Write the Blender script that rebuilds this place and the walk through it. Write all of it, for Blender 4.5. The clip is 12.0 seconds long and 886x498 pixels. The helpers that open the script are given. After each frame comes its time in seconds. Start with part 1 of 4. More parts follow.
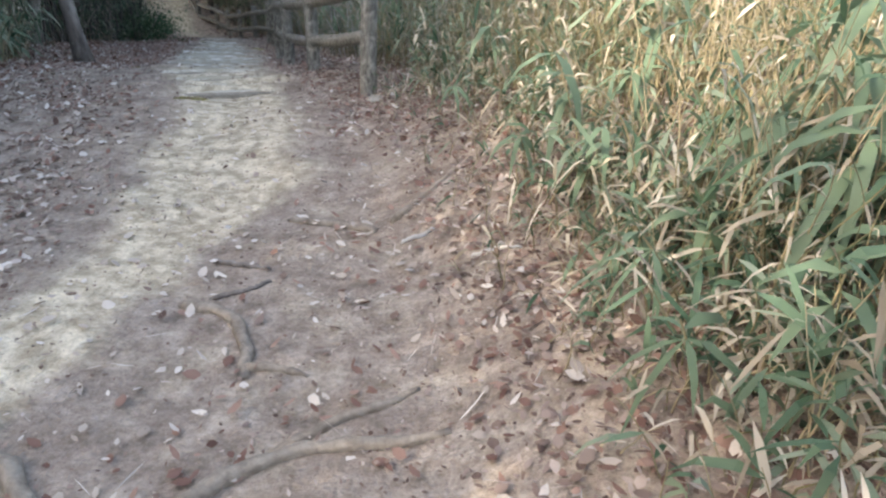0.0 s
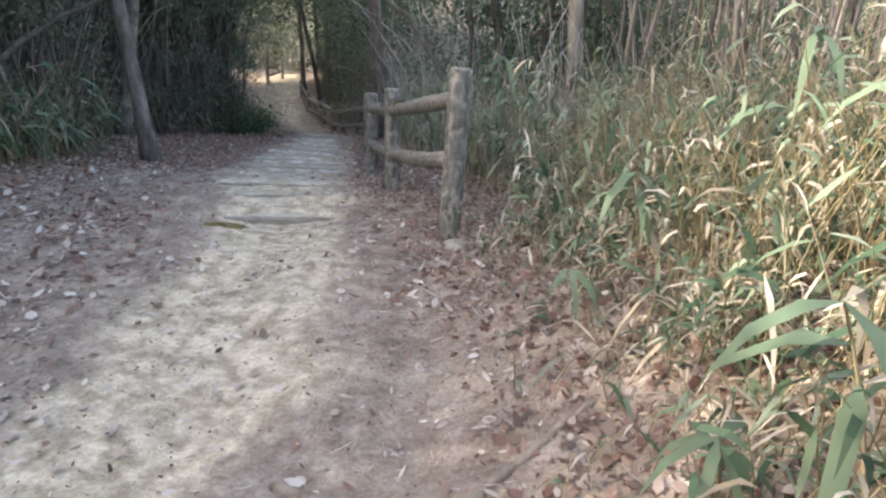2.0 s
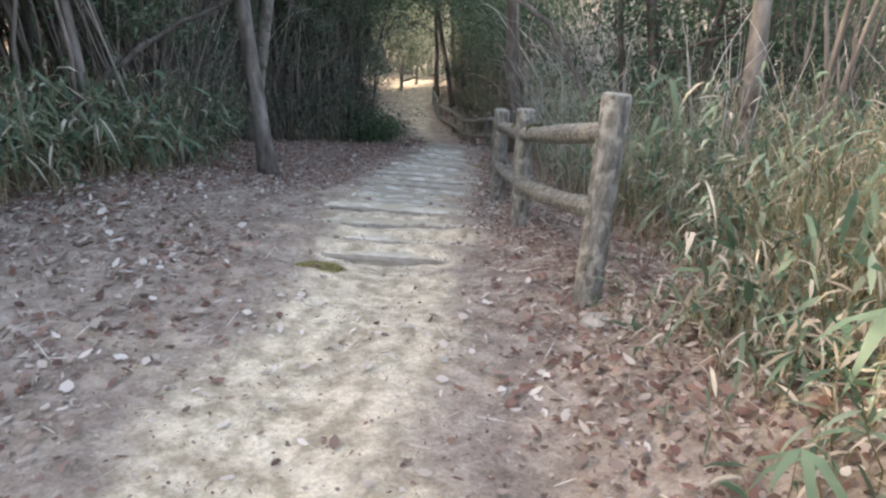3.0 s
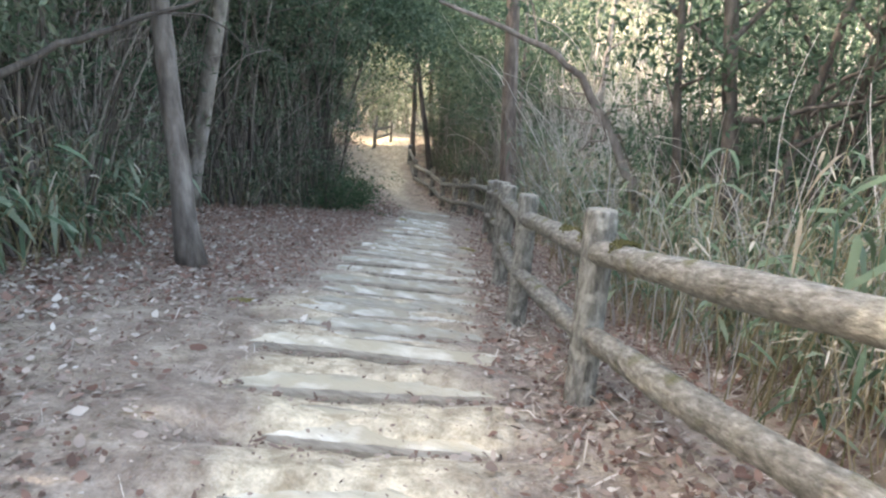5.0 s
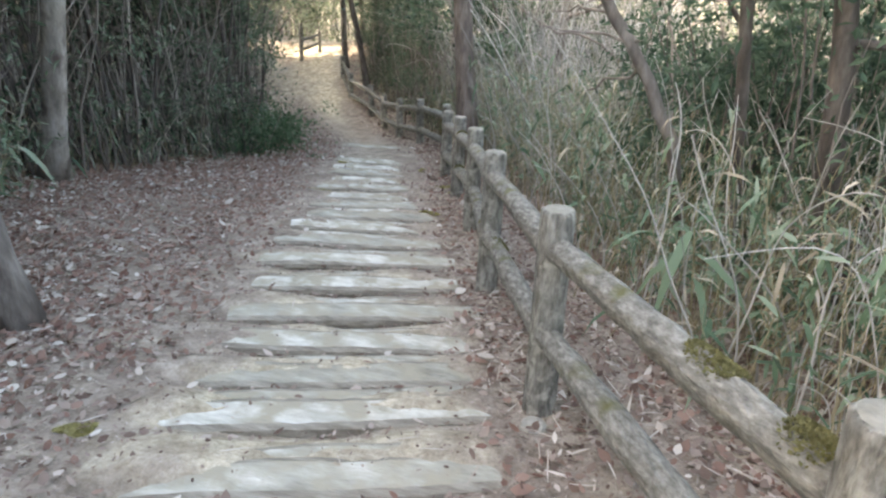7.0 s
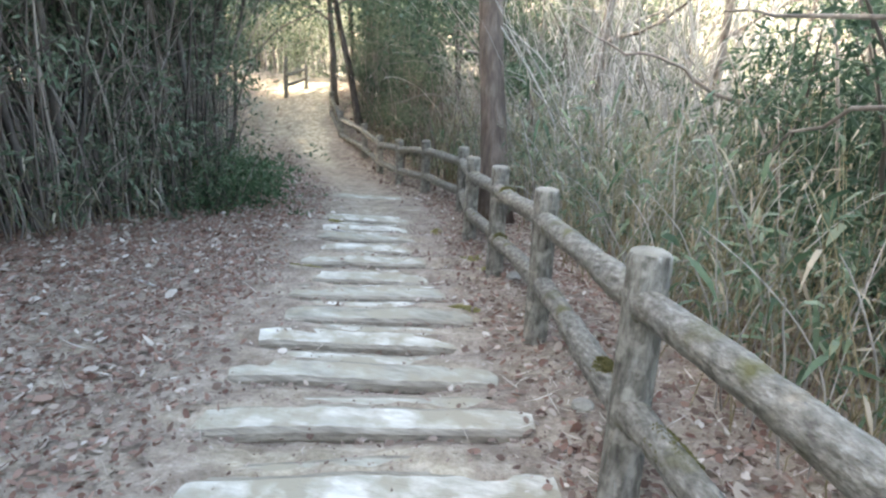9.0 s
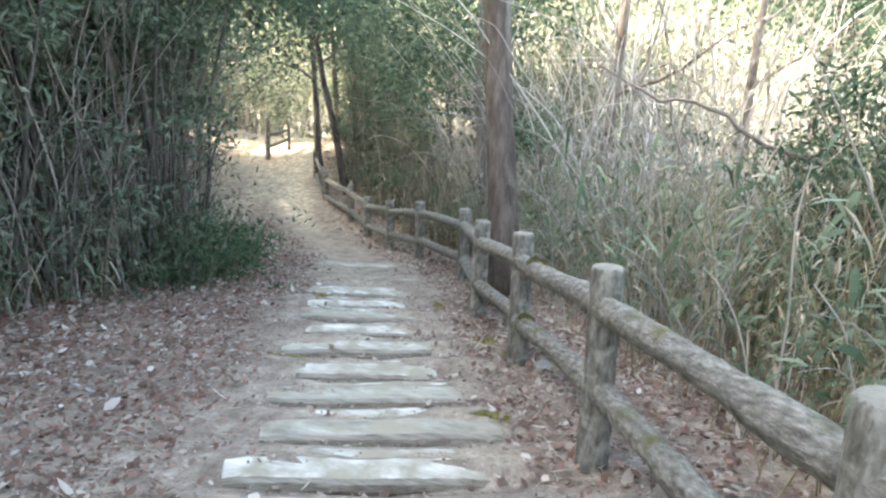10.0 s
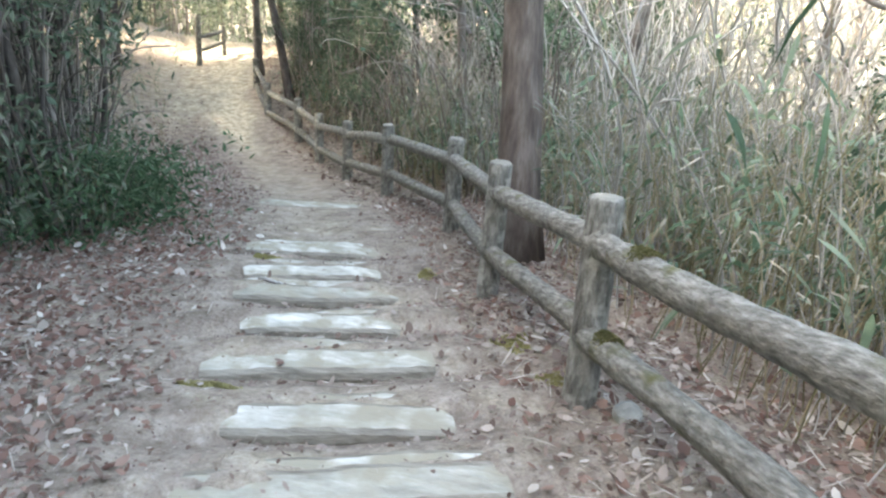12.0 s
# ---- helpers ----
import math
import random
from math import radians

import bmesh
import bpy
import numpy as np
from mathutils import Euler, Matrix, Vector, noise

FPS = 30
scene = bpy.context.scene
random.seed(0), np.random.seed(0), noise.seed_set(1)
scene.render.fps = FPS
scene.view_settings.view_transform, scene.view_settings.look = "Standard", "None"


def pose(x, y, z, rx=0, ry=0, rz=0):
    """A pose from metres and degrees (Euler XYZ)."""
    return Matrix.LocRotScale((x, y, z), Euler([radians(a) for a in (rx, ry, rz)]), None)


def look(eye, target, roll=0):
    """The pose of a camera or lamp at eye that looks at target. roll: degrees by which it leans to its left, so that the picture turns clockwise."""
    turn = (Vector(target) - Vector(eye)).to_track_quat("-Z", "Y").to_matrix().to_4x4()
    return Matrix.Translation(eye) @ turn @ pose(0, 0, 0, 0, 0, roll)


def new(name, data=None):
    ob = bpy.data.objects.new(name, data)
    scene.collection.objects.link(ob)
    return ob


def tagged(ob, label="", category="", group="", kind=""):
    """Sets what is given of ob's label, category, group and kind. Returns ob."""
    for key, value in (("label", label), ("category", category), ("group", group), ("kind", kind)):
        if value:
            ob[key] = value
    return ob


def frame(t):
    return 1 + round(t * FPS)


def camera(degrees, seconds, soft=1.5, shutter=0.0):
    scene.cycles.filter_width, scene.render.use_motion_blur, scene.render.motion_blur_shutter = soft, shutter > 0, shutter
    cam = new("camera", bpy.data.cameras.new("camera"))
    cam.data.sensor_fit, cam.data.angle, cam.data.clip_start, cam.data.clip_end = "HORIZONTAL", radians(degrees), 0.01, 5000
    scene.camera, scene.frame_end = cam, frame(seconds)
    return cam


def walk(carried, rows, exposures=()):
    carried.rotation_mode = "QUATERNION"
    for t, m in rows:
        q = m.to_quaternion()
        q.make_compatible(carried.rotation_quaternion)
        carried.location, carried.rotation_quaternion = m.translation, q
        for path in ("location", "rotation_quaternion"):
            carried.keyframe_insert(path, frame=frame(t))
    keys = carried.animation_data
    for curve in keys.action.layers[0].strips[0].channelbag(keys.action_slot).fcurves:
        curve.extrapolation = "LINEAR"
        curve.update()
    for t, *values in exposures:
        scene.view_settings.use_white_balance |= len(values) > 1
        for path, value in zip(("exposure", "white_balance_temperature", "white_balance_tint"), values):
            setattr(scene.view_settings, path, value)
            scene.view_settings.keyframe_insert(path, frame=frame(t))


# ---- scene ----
cam = camera(64.2, 12.0, soft=2.35)
PATH = [
    (0, (-0.08, 0.799, 1.262), (0.006, 2.49, 0.197), 1.3),
    (0.5, (-0.101, 1.245, 1.19), (-0.076, 3.005, 0.24), 2.2),
    (1, (0.002, 1.744, 1.112), (-0.021, 3.558, 0.27), 2.6),
    (1.5, (0.052, 2.128, 1.046), (-0.064, 3.906, 0.137), 1.6),
    (2, (-0.035, 2.675, 0.949), (-0.233, 4.477, 0.103), 1.1),
    (2.5, (-0.028, 3.134, 0.887), (-0.513, 4.895, 0.072), -0.0),
    (2.7, (-0.08, 3.329, 0.877), (-0.628, 5.062, 0.043), -0.4),
    (4.3, (-0.874, 5.072, 0.513), (-1.32, 6.875, -0.228), 4.3),
    (4.5, (-0.935, 5.287, 0.462), (-1.438, 7.094, -0.231), 3.3),
    (5, (-1.137, 5.859, 0.446), (-1.607, 7.676, -0.244), 3.0),
    (5.5, (-1.296, 6.411, 0.453), (-1.672, 8.244, -0.254), 2.3),
    (6, (-1.458, 6.982, 0.424), (-1.837, 8.768, -0.392), 1.7),
    (6.5, (-1.655, 7.479, 0.39), (-1.932, 9.247, -0.503), 1.9),
    (7, (-1.816, 7.996, 0.332), (-2.103, 9.736, -0.61), 0.9),
    (7.2, (-1.918, 8.166, 0.259), (-2.164, 9.961, -0.589), 1.0),
    (8.8, (-2.514, 10.023, -0.273), (-2.719, 11.872, -1.006), 1.3),
    (9, (-2.59, 10.205, -0.297), (-2.849, 11.998, -1.145), 1.0),
    (9.5, (-2.841, 10.645, -0.441), (-3.067, 12.472, -1.223), 1.6),
    (10, (-2.929, 11.184, -0.577), (-3.153, 13.046, -1.27), 0.6),
    (10.5, (-3.117, 11.674, -0.687), (-3.307, 13.514, -1.45), 0.7),
    (11, (-3.237, 12.153, -0.802), (-3.35, 13.992, -1.579), 1.6),
    (11.5, (-3.366, 12.624, -0.922), (-3.47, 14.43, -1.775), 2.5),
    (12, (-3.502, 13.094, -1.072), (-3.557, 14.878, -1.975), 3.5),
]
EXPOSURES = [(0.0, 2.45, 7550, 12), (0.6, 2.36, 7500, 15), (1.5, 2.38, 7500, 15), (2.3, 2.54, 7700, 15), (4.5, 3.14, 8300, 13), (5.5, 3.42, 8200, 12), (7.0, 3.52, 8600, 12), (9.0, 3.76, 8100, 10), (12.0, 3.98, 8250, 9)]
walk(cam, [(t, look(eye, target, roll)) for t, eye, target, roll in PATH], EXPOSURES)

# ---- light ----
SUN_FROM = Vector((-0.80, -0.28, 0.52)).normalized()
world = bpy.data.worlds.new("world")
scene.world = world
world.use_nodes = True
wn = world.node_tree.nodes
sky = wn.new("ShaderNodeTexSky")
sky.sky_type = "NISHITA"
sky.sun_disc = False
sky.sun_elevation = math.asin(SUN_FROM.z)
sky.sun_rotation = math.atan2(SUN_FROM.x, SUN_FROM.y)
sky.air_density, sky.dust_density, sky.ozone_density = 1.0, 3.0, 1.0
world.node_tree.links.new(sky.outputs[0], wn["Background"].inputs[0])
wn["Background"].inputs[1].default_value = 0.15
sun = new("sun", bpy.data.lights.new("sun", "SUN"))
sun.data.energy, sun.data.angle, sun.data.color = 2.6, radians(0.6), (1.0, 0.97, 0.92)
sun.matrix_world = look(SUN_FROM * 60, (0, 0, 0))


# ---- materials ----
def material(name, colours, scale=6.0, detail=6.0, rough=0.85, bump=0.3, bump_scale=40.0, island=0.0, stretch=(1, 1, 1), blotch=0.0, blotch_colour=(0.1, 0.12, 0.03), blotch_scale=3.0, thin=0.0, obj_random=0.0):
    """A rough natural surface: a noise ramp over its colours, fine relief, value variation from piece to piece, blotches of another colour."""
    m = bpy.data.materials.new(name)
    m.use_nodes = True
    nt = m.node_tree
    n, link = nt.nodes, nt.links.new
    b = n["Principled BSDF"]
    b.inputs["Roughness"].default_value = rough
    b.inputs["Specular IOR Level"].default_value = 0.25
    co = n.new("ShaderNodeTexCoord")
    mp = n.new("ShaderNodeMapping")
    mp.inputs["Scale"].default_value = stretch
    link(co.outputs["Object"], mp.inputs[0])
    no = n.new("ShaderNodeTexNoise")
    no.inputs["Scale"].default_value, no.inputs["Detail"].default_value, no.inputs["Roughness"].default_value = scale, detail, 0.65
    link(mp.outputs[0], no.inputs["Vector"])
    fac = no.outputs["Fac"]
    if island or obj_random:
        mx = n.new("ShaderNodeMix")
        mx.inputs["Factor"].default_value = island or obj_random
        link(fac, mx.inputs["A"])
        if island:
            link(n.new("ShaderNodeNewGeometry").outputs["Random Per Island"], mx.inputs["B"])
        else:
            link(n.new("ShaderNodeObjectInfo").outputs["Random"], mx.inputs["B"])
        fac = mx.outputs["Result"]
    ramp = n.new("ShaderNodeValToRGB")
    e = ramp.color_ramp.elements
    lo, hi = (0.06, 0.94) if island else (0.3, 0.7)
    e[0].position, e[1].position = lo, hi
    e[0].color, e[1].color = (*colours[0], 1), (*colours[-1], 1)
    for k, c in enumerate(colours[1:-1]):
        x = e.new(lo + (hi - lo) * (k + 1) / (len(colours) - 1))
        x.color = (*c, 1)
    link(fac, ramp.inputs[0])
    col = ramp.outputs[0]
    if blotch:
        n2 = n.new("ShaderNodeTexNoise")
        n2.inputs["Scale"].default_value, n2.inputs["Detail"].default_value = blotch_scale, 5
        link(co.outputs["Object"], n2.inputs["Vector"])
        r2 = n.new("ShaderNodeValToRGB")
        r2.color_ramp.elements[0].position, r2.color_ramp.elements[1].position = 0.59 - blotch * 0.2, 0.75 - blotch * 0.2
        link(n2.outputs["Fac"], r2.inputs[0])
        m2 = n.new("ShaderNodeMix")
        m2.data_type = "RGBA"
        link(r2.outputs[0], m2.inputs["Factor"])
        link(col, m2.inputs["A"])
        m2.inputs["B"].default_value = (*blotch_colour, 1)
        col = m2.outputs["Result"]
    link(col, b.inputs["Base Color"])
    if bump:
        n3 = n.new("ShaderNodeTexNoise")
        n3.inputs["Scale"].default_value, n3.inputs["Detail"].default_value = bump_scale, 5
        link(mp.outputs[0], n3.inputs["Vector"])
        bp = n.new("ShaderNodeBump")
        bp.inputs["Strength"].default_value, bp.inputs["Distance"].default_value = bump, 0.02
        link(n3.outputs["Fac"], bp.inputs["Height"])
        link(bp.outputs[0], b.inputs["Normal"])
    if thin:
        tr = n.new("ShaderNodeBsdfTranslucent")
        link(col, tr.inputs[0])
        sh = n.new("ShaderNodeMixShader")
        sh.inputs[0].default_value = thin
        link(b.outputs[0], sh.inputs[1])
        link(tr.outputs[0], sh.inputs[2])
        link(sh.outputs[0], n["Material Output"].inputs["Surface"])
    return m


def soil_material():
    """Trodden pale sandy soil where the attribute 'trail' is high, brown humus with crumbs of leaf elsewhere; brown
    also carries the shade at the far bend.
    """
    m = material("soil", [(0.20, 0.16, 0.128), (0.33, 0.272, 0.226), (0.50, 0.43, 0.365)], scale=6, detail=10, rough=0.95, bump=0.9, bump_scale=45)
    nt = m.node_tree
    n, link = nt.nodes, nt.links.new
    b = n["Principled BSDF"]
    brown = b.inputs["Base Color"].links[0].from_socket
    at = n.new("ShaderNodeAttribute")
    at.attribute_name = "trail"
    co = n.new("ShaderNodeTexCoord")
    n1 = n.new("ShaderNodeTexNoise")
    n1.inputs["Scale"].default_value, n1.inputs["Detail"].default_value, n1.inputs["Roughness"].default_value = 2.6, 10, 0.72
    link(co.outputs["Object"], n1.inputs["Vector"])
    mul = n.new("ShaderNodeMath")
    mul.operation = "MULTIPLY_ADD"
    link(n1.outputs["Fac"], mul.inputs[0])
    mul.inputs[1].default_value = 2.2
    mul.inputs[2].default_value = -1.1
    add = n.new("ShaderNodeMath")
    add.operation = "ADD"
    add.use_clamp = True
    link(at.outputs["Fac"], add.inputs[0])
    link(mul.outputs[0], add.inputs[1])
    n2 = n.new("ShaderNodeTexNoise")
    n2.inputs["Scale"].default_value, n2.inputs["Detail"].default_value = 9, 8
    link(co.outputs["Object"], n2.inputs["Vector"])
    pale = n.new("ShaderNodeValToRGB")
    pale.color_ramp.elements[0].position, pale.color_ramp.elements[1].position = 0.38, 0.62
    pale.color_ramp.elements[0].color, pale.color_ramp.elements[1].color = (0.44, 0.372, 0.268, 1), (0.79, 0.705, 0.545, 1)
    link(n2.outputs["Fac"], pale.inputs[0])
    mx = n.new("ShaderNodeMix")
    mx.data_type = "RGBA"
    link(add.outputs[0], mx.inputs["Factor"])
    link(brown, mx.inputs["A"])
    link(pale.outputs[0], mx.inputs["B"])
    grit = n.new("ShaderNodeTexNoise")
    grit.inputs["Scale"].default_value, grit.inputs["Detail"].default_value, grit.inputs["Roughness"].default_value = 38, 6, 0.75
    link(co.outputs["Object"], grit.inputs["Vector"])
    speck = n.new("ShaderNodeValToRGB")
    speck.color_ramp.elements[0].position, speck.color_ramp.elements[1].position = 0.36, 0.62
    speck.color_ramp.elements[0].color, speck.color_ramp.elements[1].color = (0.68, 0.665, 0.63, 1), (1.0, 1.0, 1.0, 1)
    link(grit.outputs["Fac"], speck.inputs[0])
    mm = n.new("ShaderNodeMix")
    mm.data_type, mm.blend_type = "RGBA", "MULTIPLY"
    mm.inputs["Factor"].default_value = 1.0
    link(mx.outputs["Result"], mm.inputs["A"])
    link(speck.outputs[0], mm.inputs["B"])
    link(mm.outputs["Result"], b.inputs["Base Color"])
    return m


SOIL = soil_material()
LITTER = material("dead_leaves", [(0.10, 0.062, 0.05), (0.18, 0.125, 0.10), (0.25, 0.185, 0.155), (0.33, 0.26, 0.22), (0.55, 0.47, 0.41)], scale=18, rough=0.8, bump=0.2, island=0.85, thin=0.15)
PALE_LITTER = material("pale_dead_leaves", [(0.36, 0.30, 0.25), (0.52, 0.46, 0.40), (0.68, 0.63, 0.57)], scale=18, rough=0.8, bump=0.2, island=0.85, thin=0.15)
RED_LITTER = material("reddish_dead_leaves", [(0.15, 0.08, 0.062), (0.24, 0.143, 0.112), (0.37, 0.25, 0.20)], scale=18, rough=0.75, bump=0.2, island=0.8, thin=0.2)
TIMBER = material("weathered_timber", [(0.25, 0.235, 0.19), (0.45, 0.43, 0.365), (0.72, 0.705, 0.64)], scale=7, stretch=(0.5, 1.6, 1.6), rough=0.9, bump=0.7, bump_scale=25, blotch=0.75, blotch_colour=(0.36, 0.325, 0.25), blotch_scale=6.0, obj_random=0.2)
SOILED_TIMBER = material("soil_stained_timber", [(0.32, 0.29, 0.22), (0.50, 0.465, 0.37), (0.74, 0.70, 0.60)], scale=6, stretch=(0.5, 1.5, 1.5), rough=0.92, bump=0.7, bump_scale=25, blotch=0.85, blotch_colour=(0.44, 0.39, 0.29), blotch_scale=5, obj_random=0.15)
# Log sides, darker than the trodden tops.
LOG_SIDE = material("dark_log_bark", [(0.17, 0.15, 0.12), (0.28, 0.25, 0.205), (0.40, 0.37, 0.31)], scale=9, stretch=(0.4, 3, 3), rough=0.92, bump=0.7, bump_scale=30)
FENCE = material("weathered_fence_post", [(0.07, 0.066, 0.057), (0.19, 0.183, 0.16), (0.355, 0.347, 0.312)], scale=30, stretch=(1, 1, 0.3), rough=0.95, bump=1.0, bump_scale=45, blotch=0.4, blotch_colour=(0.37, 0.36, 0.315), blotch_scale=15)
RAIL = material("weathered_fence_rail", [(0.095, 0.088, 0.076), (0.205, 0.198, 0.173), (0.35, 0.343, 0.31)], scale=42, stretch=(1, 0.4, 1), rough=0.95, bump=1.0, bump_scale=45, blotch=0.12, blotch_colour=(0.115, 0.112, 0.05), blotch_scale=4.5)
FENCE_END = material("cut_log_end", [(0.19, 0.18, 0.15), (0.33, 0.32, 0.28)], scale=12, rough=0.9, bump=0.4)
# Dark bark; for the shrub trees behind the fence it carries their shade.
DARK_SHADED_BARK = material("dark_shaded_bark", [(0.045, 0.038, 0.034), (0.10, 0.088, 0.08), (0.19, 0.17, 0.155)], scale=10, stretch=(1, 1, 0.3), rough=0.92, bump=0.8, bump_scale=26)
BARK = material("grey_bark", [(0.09, 0.078, 0.07), (0.18, 0.16, 0.145), (0.31, 0.285, 0.26)], scale=10, stretch=(1, 1, 0.3), rough=0.92, bump=0.8, bump_scale=26)
BROWN_BARK = material("reddish_brown_bark", [(0.075, 0.06, 0.053), (0.16, 0.13, 0.113), (0.29, 0.25, 0.225)], scale=11, stretch=(1, 1, 0.25), rough=0.92, bump=0.9, bump_scale=22)
PALE_BARK = material("pale_dry_twig", [(0.20, 0.19, 0.175), (0.41, 0.395, 0.37), (0.67, 0.655, 0.625)], scale=7, rough=0.9, bump=0.2, island=0.6)
DARK_STEM = material("thicket_stems", [(0.08, 0.069, 0.063), (0.18, 0.158, 0.141), (0.34, 0.305, 0.277)], scale=7, rough=0.9, bump=0.3, island=0.75)
PALE_TRUNK = material("pale_bark", [(0.13, 0.115, 0.10), (0.25, 0.225, 0.20), (0.38, 0.35, 0.32)], scale=8, stretch=(1, 1, 0.4), rough=0.92, bump=0.7, bump_scale=26, blotch=0.4, blotch_colour=(0.10, 0.08, 0.07), blotch_scale=4)
CANE = material("grey_canes", [(0.085, 0.071, 0.065), (0.215, 0.187, 0.168), (0.49, 0.44, 0.395)], scale=5, rough=0.9, bump=0.2, island=0.7)
ROOT = material("root_bark", [(0.17, 0.14, 0.11), (0.27, 0.23, 0.185), (0.38, 0.33, 0.27)], scale=14, rough=0.9, bump=0.7)
SASA = material("bamboo_grass_leaves", [(0.045, 0.085, 0.05), (0.09, 0.152, 0.09), (0.16, 0.225, 0.145), (0.28, 0.335, 0.245)], scale=9, rough=0.5, bump=0.08, island=0.85, thin=0.3)
FERN = material("fern_leaves", [(0.04, 0.082, 0.042), (0.075, 0.14, 0.072), (0.13, 0.205, 0.115)], scale=9, rough=0.55, bump=0.05, island=0.85, thin=0.3)
DRY_SASA = material("dry_bamboo_grass_leaves", [(0.20, 0.165, 0.12), (0.33, 0.285, 0.215), (0.47, 0.42, 0.33), (0.66, 0.61, 0.52)], scale=9, rough=0.7, bump=0.08, island=0.85, thin=0.3)
CULM = material("bamboo_grass_culms", [(0.12, 0.12, 0.055), (0.28, 0.235, 0.14), (0.43, 0.36, 0.24)], scale=6, rough=0.7, bump=0.1, island=0.8)
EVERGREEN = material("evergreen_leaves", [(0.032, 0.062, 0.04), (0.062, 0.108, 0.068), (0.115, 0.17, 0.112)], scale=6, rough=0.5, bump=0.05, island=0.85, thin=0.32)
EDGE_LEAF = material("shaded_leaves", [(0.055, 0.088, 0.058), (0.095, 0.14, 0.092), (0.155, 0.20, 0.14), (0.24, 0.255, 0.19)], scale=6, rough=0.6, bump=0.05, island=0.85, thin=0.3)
# Leaf greens of the far growth, with its sunlit paleness put into the colour.
SUNLIT_LEAF = material("sunlit_leaves", [(0.10, 0.13, 0.075), (0.21, 0.24, 0.155), (0.42, 0.432, 0.32)], scale=6, rough=0.6, bump=0.05, island=0.85, thin=0.4)
MOSS = material("moss", [(0.26, 0.23, 0.095), (0.38, 0.34, 0.15), (0.50, 0.45, 0.23)], scale=30, rough=1.0, bump=0.8, bump_scale=80, island=0.5)
DARK_MOSS = material("dark_moss", [(0.085, 0.082, 0.034), (0.14, 0.132, 0.058), (0.22, 0.203, 0.095)], scale=30, rough=1.0, bump=0.5, bump_scale=80, island=0.5)
STONE = material("stone", [(0.25, 0.24, 0.21), (0.45, 0.43, 0.38)], scale=10, rough=0.9, bump=0.5)
DRY_FIELD = material("dry_grass_field", [(0.30, 0.285, 0.215), (0.40, 0.385, 0.31), (0.50, 0.485, 0.41)], scale=1.5, rough=0.95, bump=0.3)


# ---- building helpers ----
rng = np.random.default_rng(7)


def mesh_quads(name, verts, faces, mat, smooth=False):
    """A mesh from arrays: verts (n, 3), faces (m, 4), the last two equal indices of a row making a triangle."""
    me = bpy.data.meshes.new(name)
    verts = np.asarray(verts, np.float32)
    faces = np.asarray(faces, np.int64)
    me.vertices.add(len(verts))
    me.vertices.foreach_set("co", verts.ravel())
    m = len(faces)
    keep = np.ones((m, 4), bool)
    keep[:, 3] = faces[:, 2] != faces[:, 3]
    size = keep.sum(1)
    me.loops.add(int(size.sum()))
    me.loops.foreach_set("vertex_index", faces[keep].astype(np.int32))
    me.polygons.add(m)
    me.polygons.foreach_set("loop_start", (np.cumsum(size) - size).astype(np.int32))
    me.polygons.foreach_set("use_smooth", np.full(m, smooth))
    me.update(calc_edges=True)
    me.validate()
    if mat:
        me.materials.append(mat)
    return me


def thing(name, label, category, at=(0, 0, 0), group="", kind=""):
    ob = new(name)
    ob.location = at
    return tagged(ob, label, category, group, kind)


def part(name, me, parent, label=""):
    """Links a mesh, given in world places, as one part of a thing that stands unturned."""
    ob = new(name, me)
    ob.parent = parent
    p = Vector(parent.location)
    q = parent.parent
    while q:
        p = p + Vector(q.location)
        q = q.parent
    ob.location = -p
    return tagged(ob, label)


def stuff(name, me, label, category):
    return tagged(new(name, me), label, category, kind="stuff")


def tube_arrays(line, radii, sides=8, cap=True, rough=0.0, oval=1.0, seed=0):
    """Rings round a polyline."""
    line = np.asarray(line, float)
    n = len(line)
    tang = np.gradient(line, axis=0)
    tang /= np.linalg.norm(tang, axis=1, keepdims=True) + 1e-9
    ref = np.array([1.0, 0, 0]) if abs(tang[:, 2]).mean() > 0.7 else np.array([0, 0, 1.0])
    u = np.cross(tang, ref)
    u /= np.linalg.norm(u, axis=1, keepdims=True) + 1e-9
    w = np.cross(tang, u)
    a = np.linspace(0, 2 * np.pi, sides, endpoint=False)
    r = np.asarray(radii, float)[:, None] * np.ones((1, sides))
    if rough:
        g = np.random.default_rng(seed)
        r = r * (1 + rough * g.normal(size=(1, sides)) + rough * 0.6 * g.normal(size=(n, sides)))
    v = line[:, None, :] + u[:, None, :] * (r * np.cos(a))[:, :, None] * oval + w[:, None, :] * (r * np.sin(a))[:, :, None]
    v = v.reshape(-1, 3)
    i = np.arange(n - 1)[:, None] * sides
    k = np.arange(sides)[None, :]
    k2 = (k + 1) % sides
    f = np.stack([i + k, i + k2, i + sides + k2, i + sides + k], -1).reshape(-1, 4)
    if cap:
        c = len(v)
        v = np.vstack([v, line[0], line[-1]])
        kk = np.arange(sides)
        e = (n - 1) * sides
        f = np.vstack([f, np.stack([(kk + 1) % sides, kk, np.full(sides, c), np.full(sides, c)], -1)])
        f = np.vstack([f, np.stack([e + kk, e + (kk + 1) % sides, np.full(sides, c + 1), np.full(sides, c + 1)], -1)])
    return v, f


def join(pieces):
    vs, fs, o = [], [], 0
    for v, f in pieces:
        vs.append(v)
        fs.append(np.asarray(f) + o)
        o += len(v)
    return np.vstack(vs), np.vstack(fs)


def unit(v):
    return v / (np.linalg.norm(v, axis=-1, keepdims=True) + 1e-9)


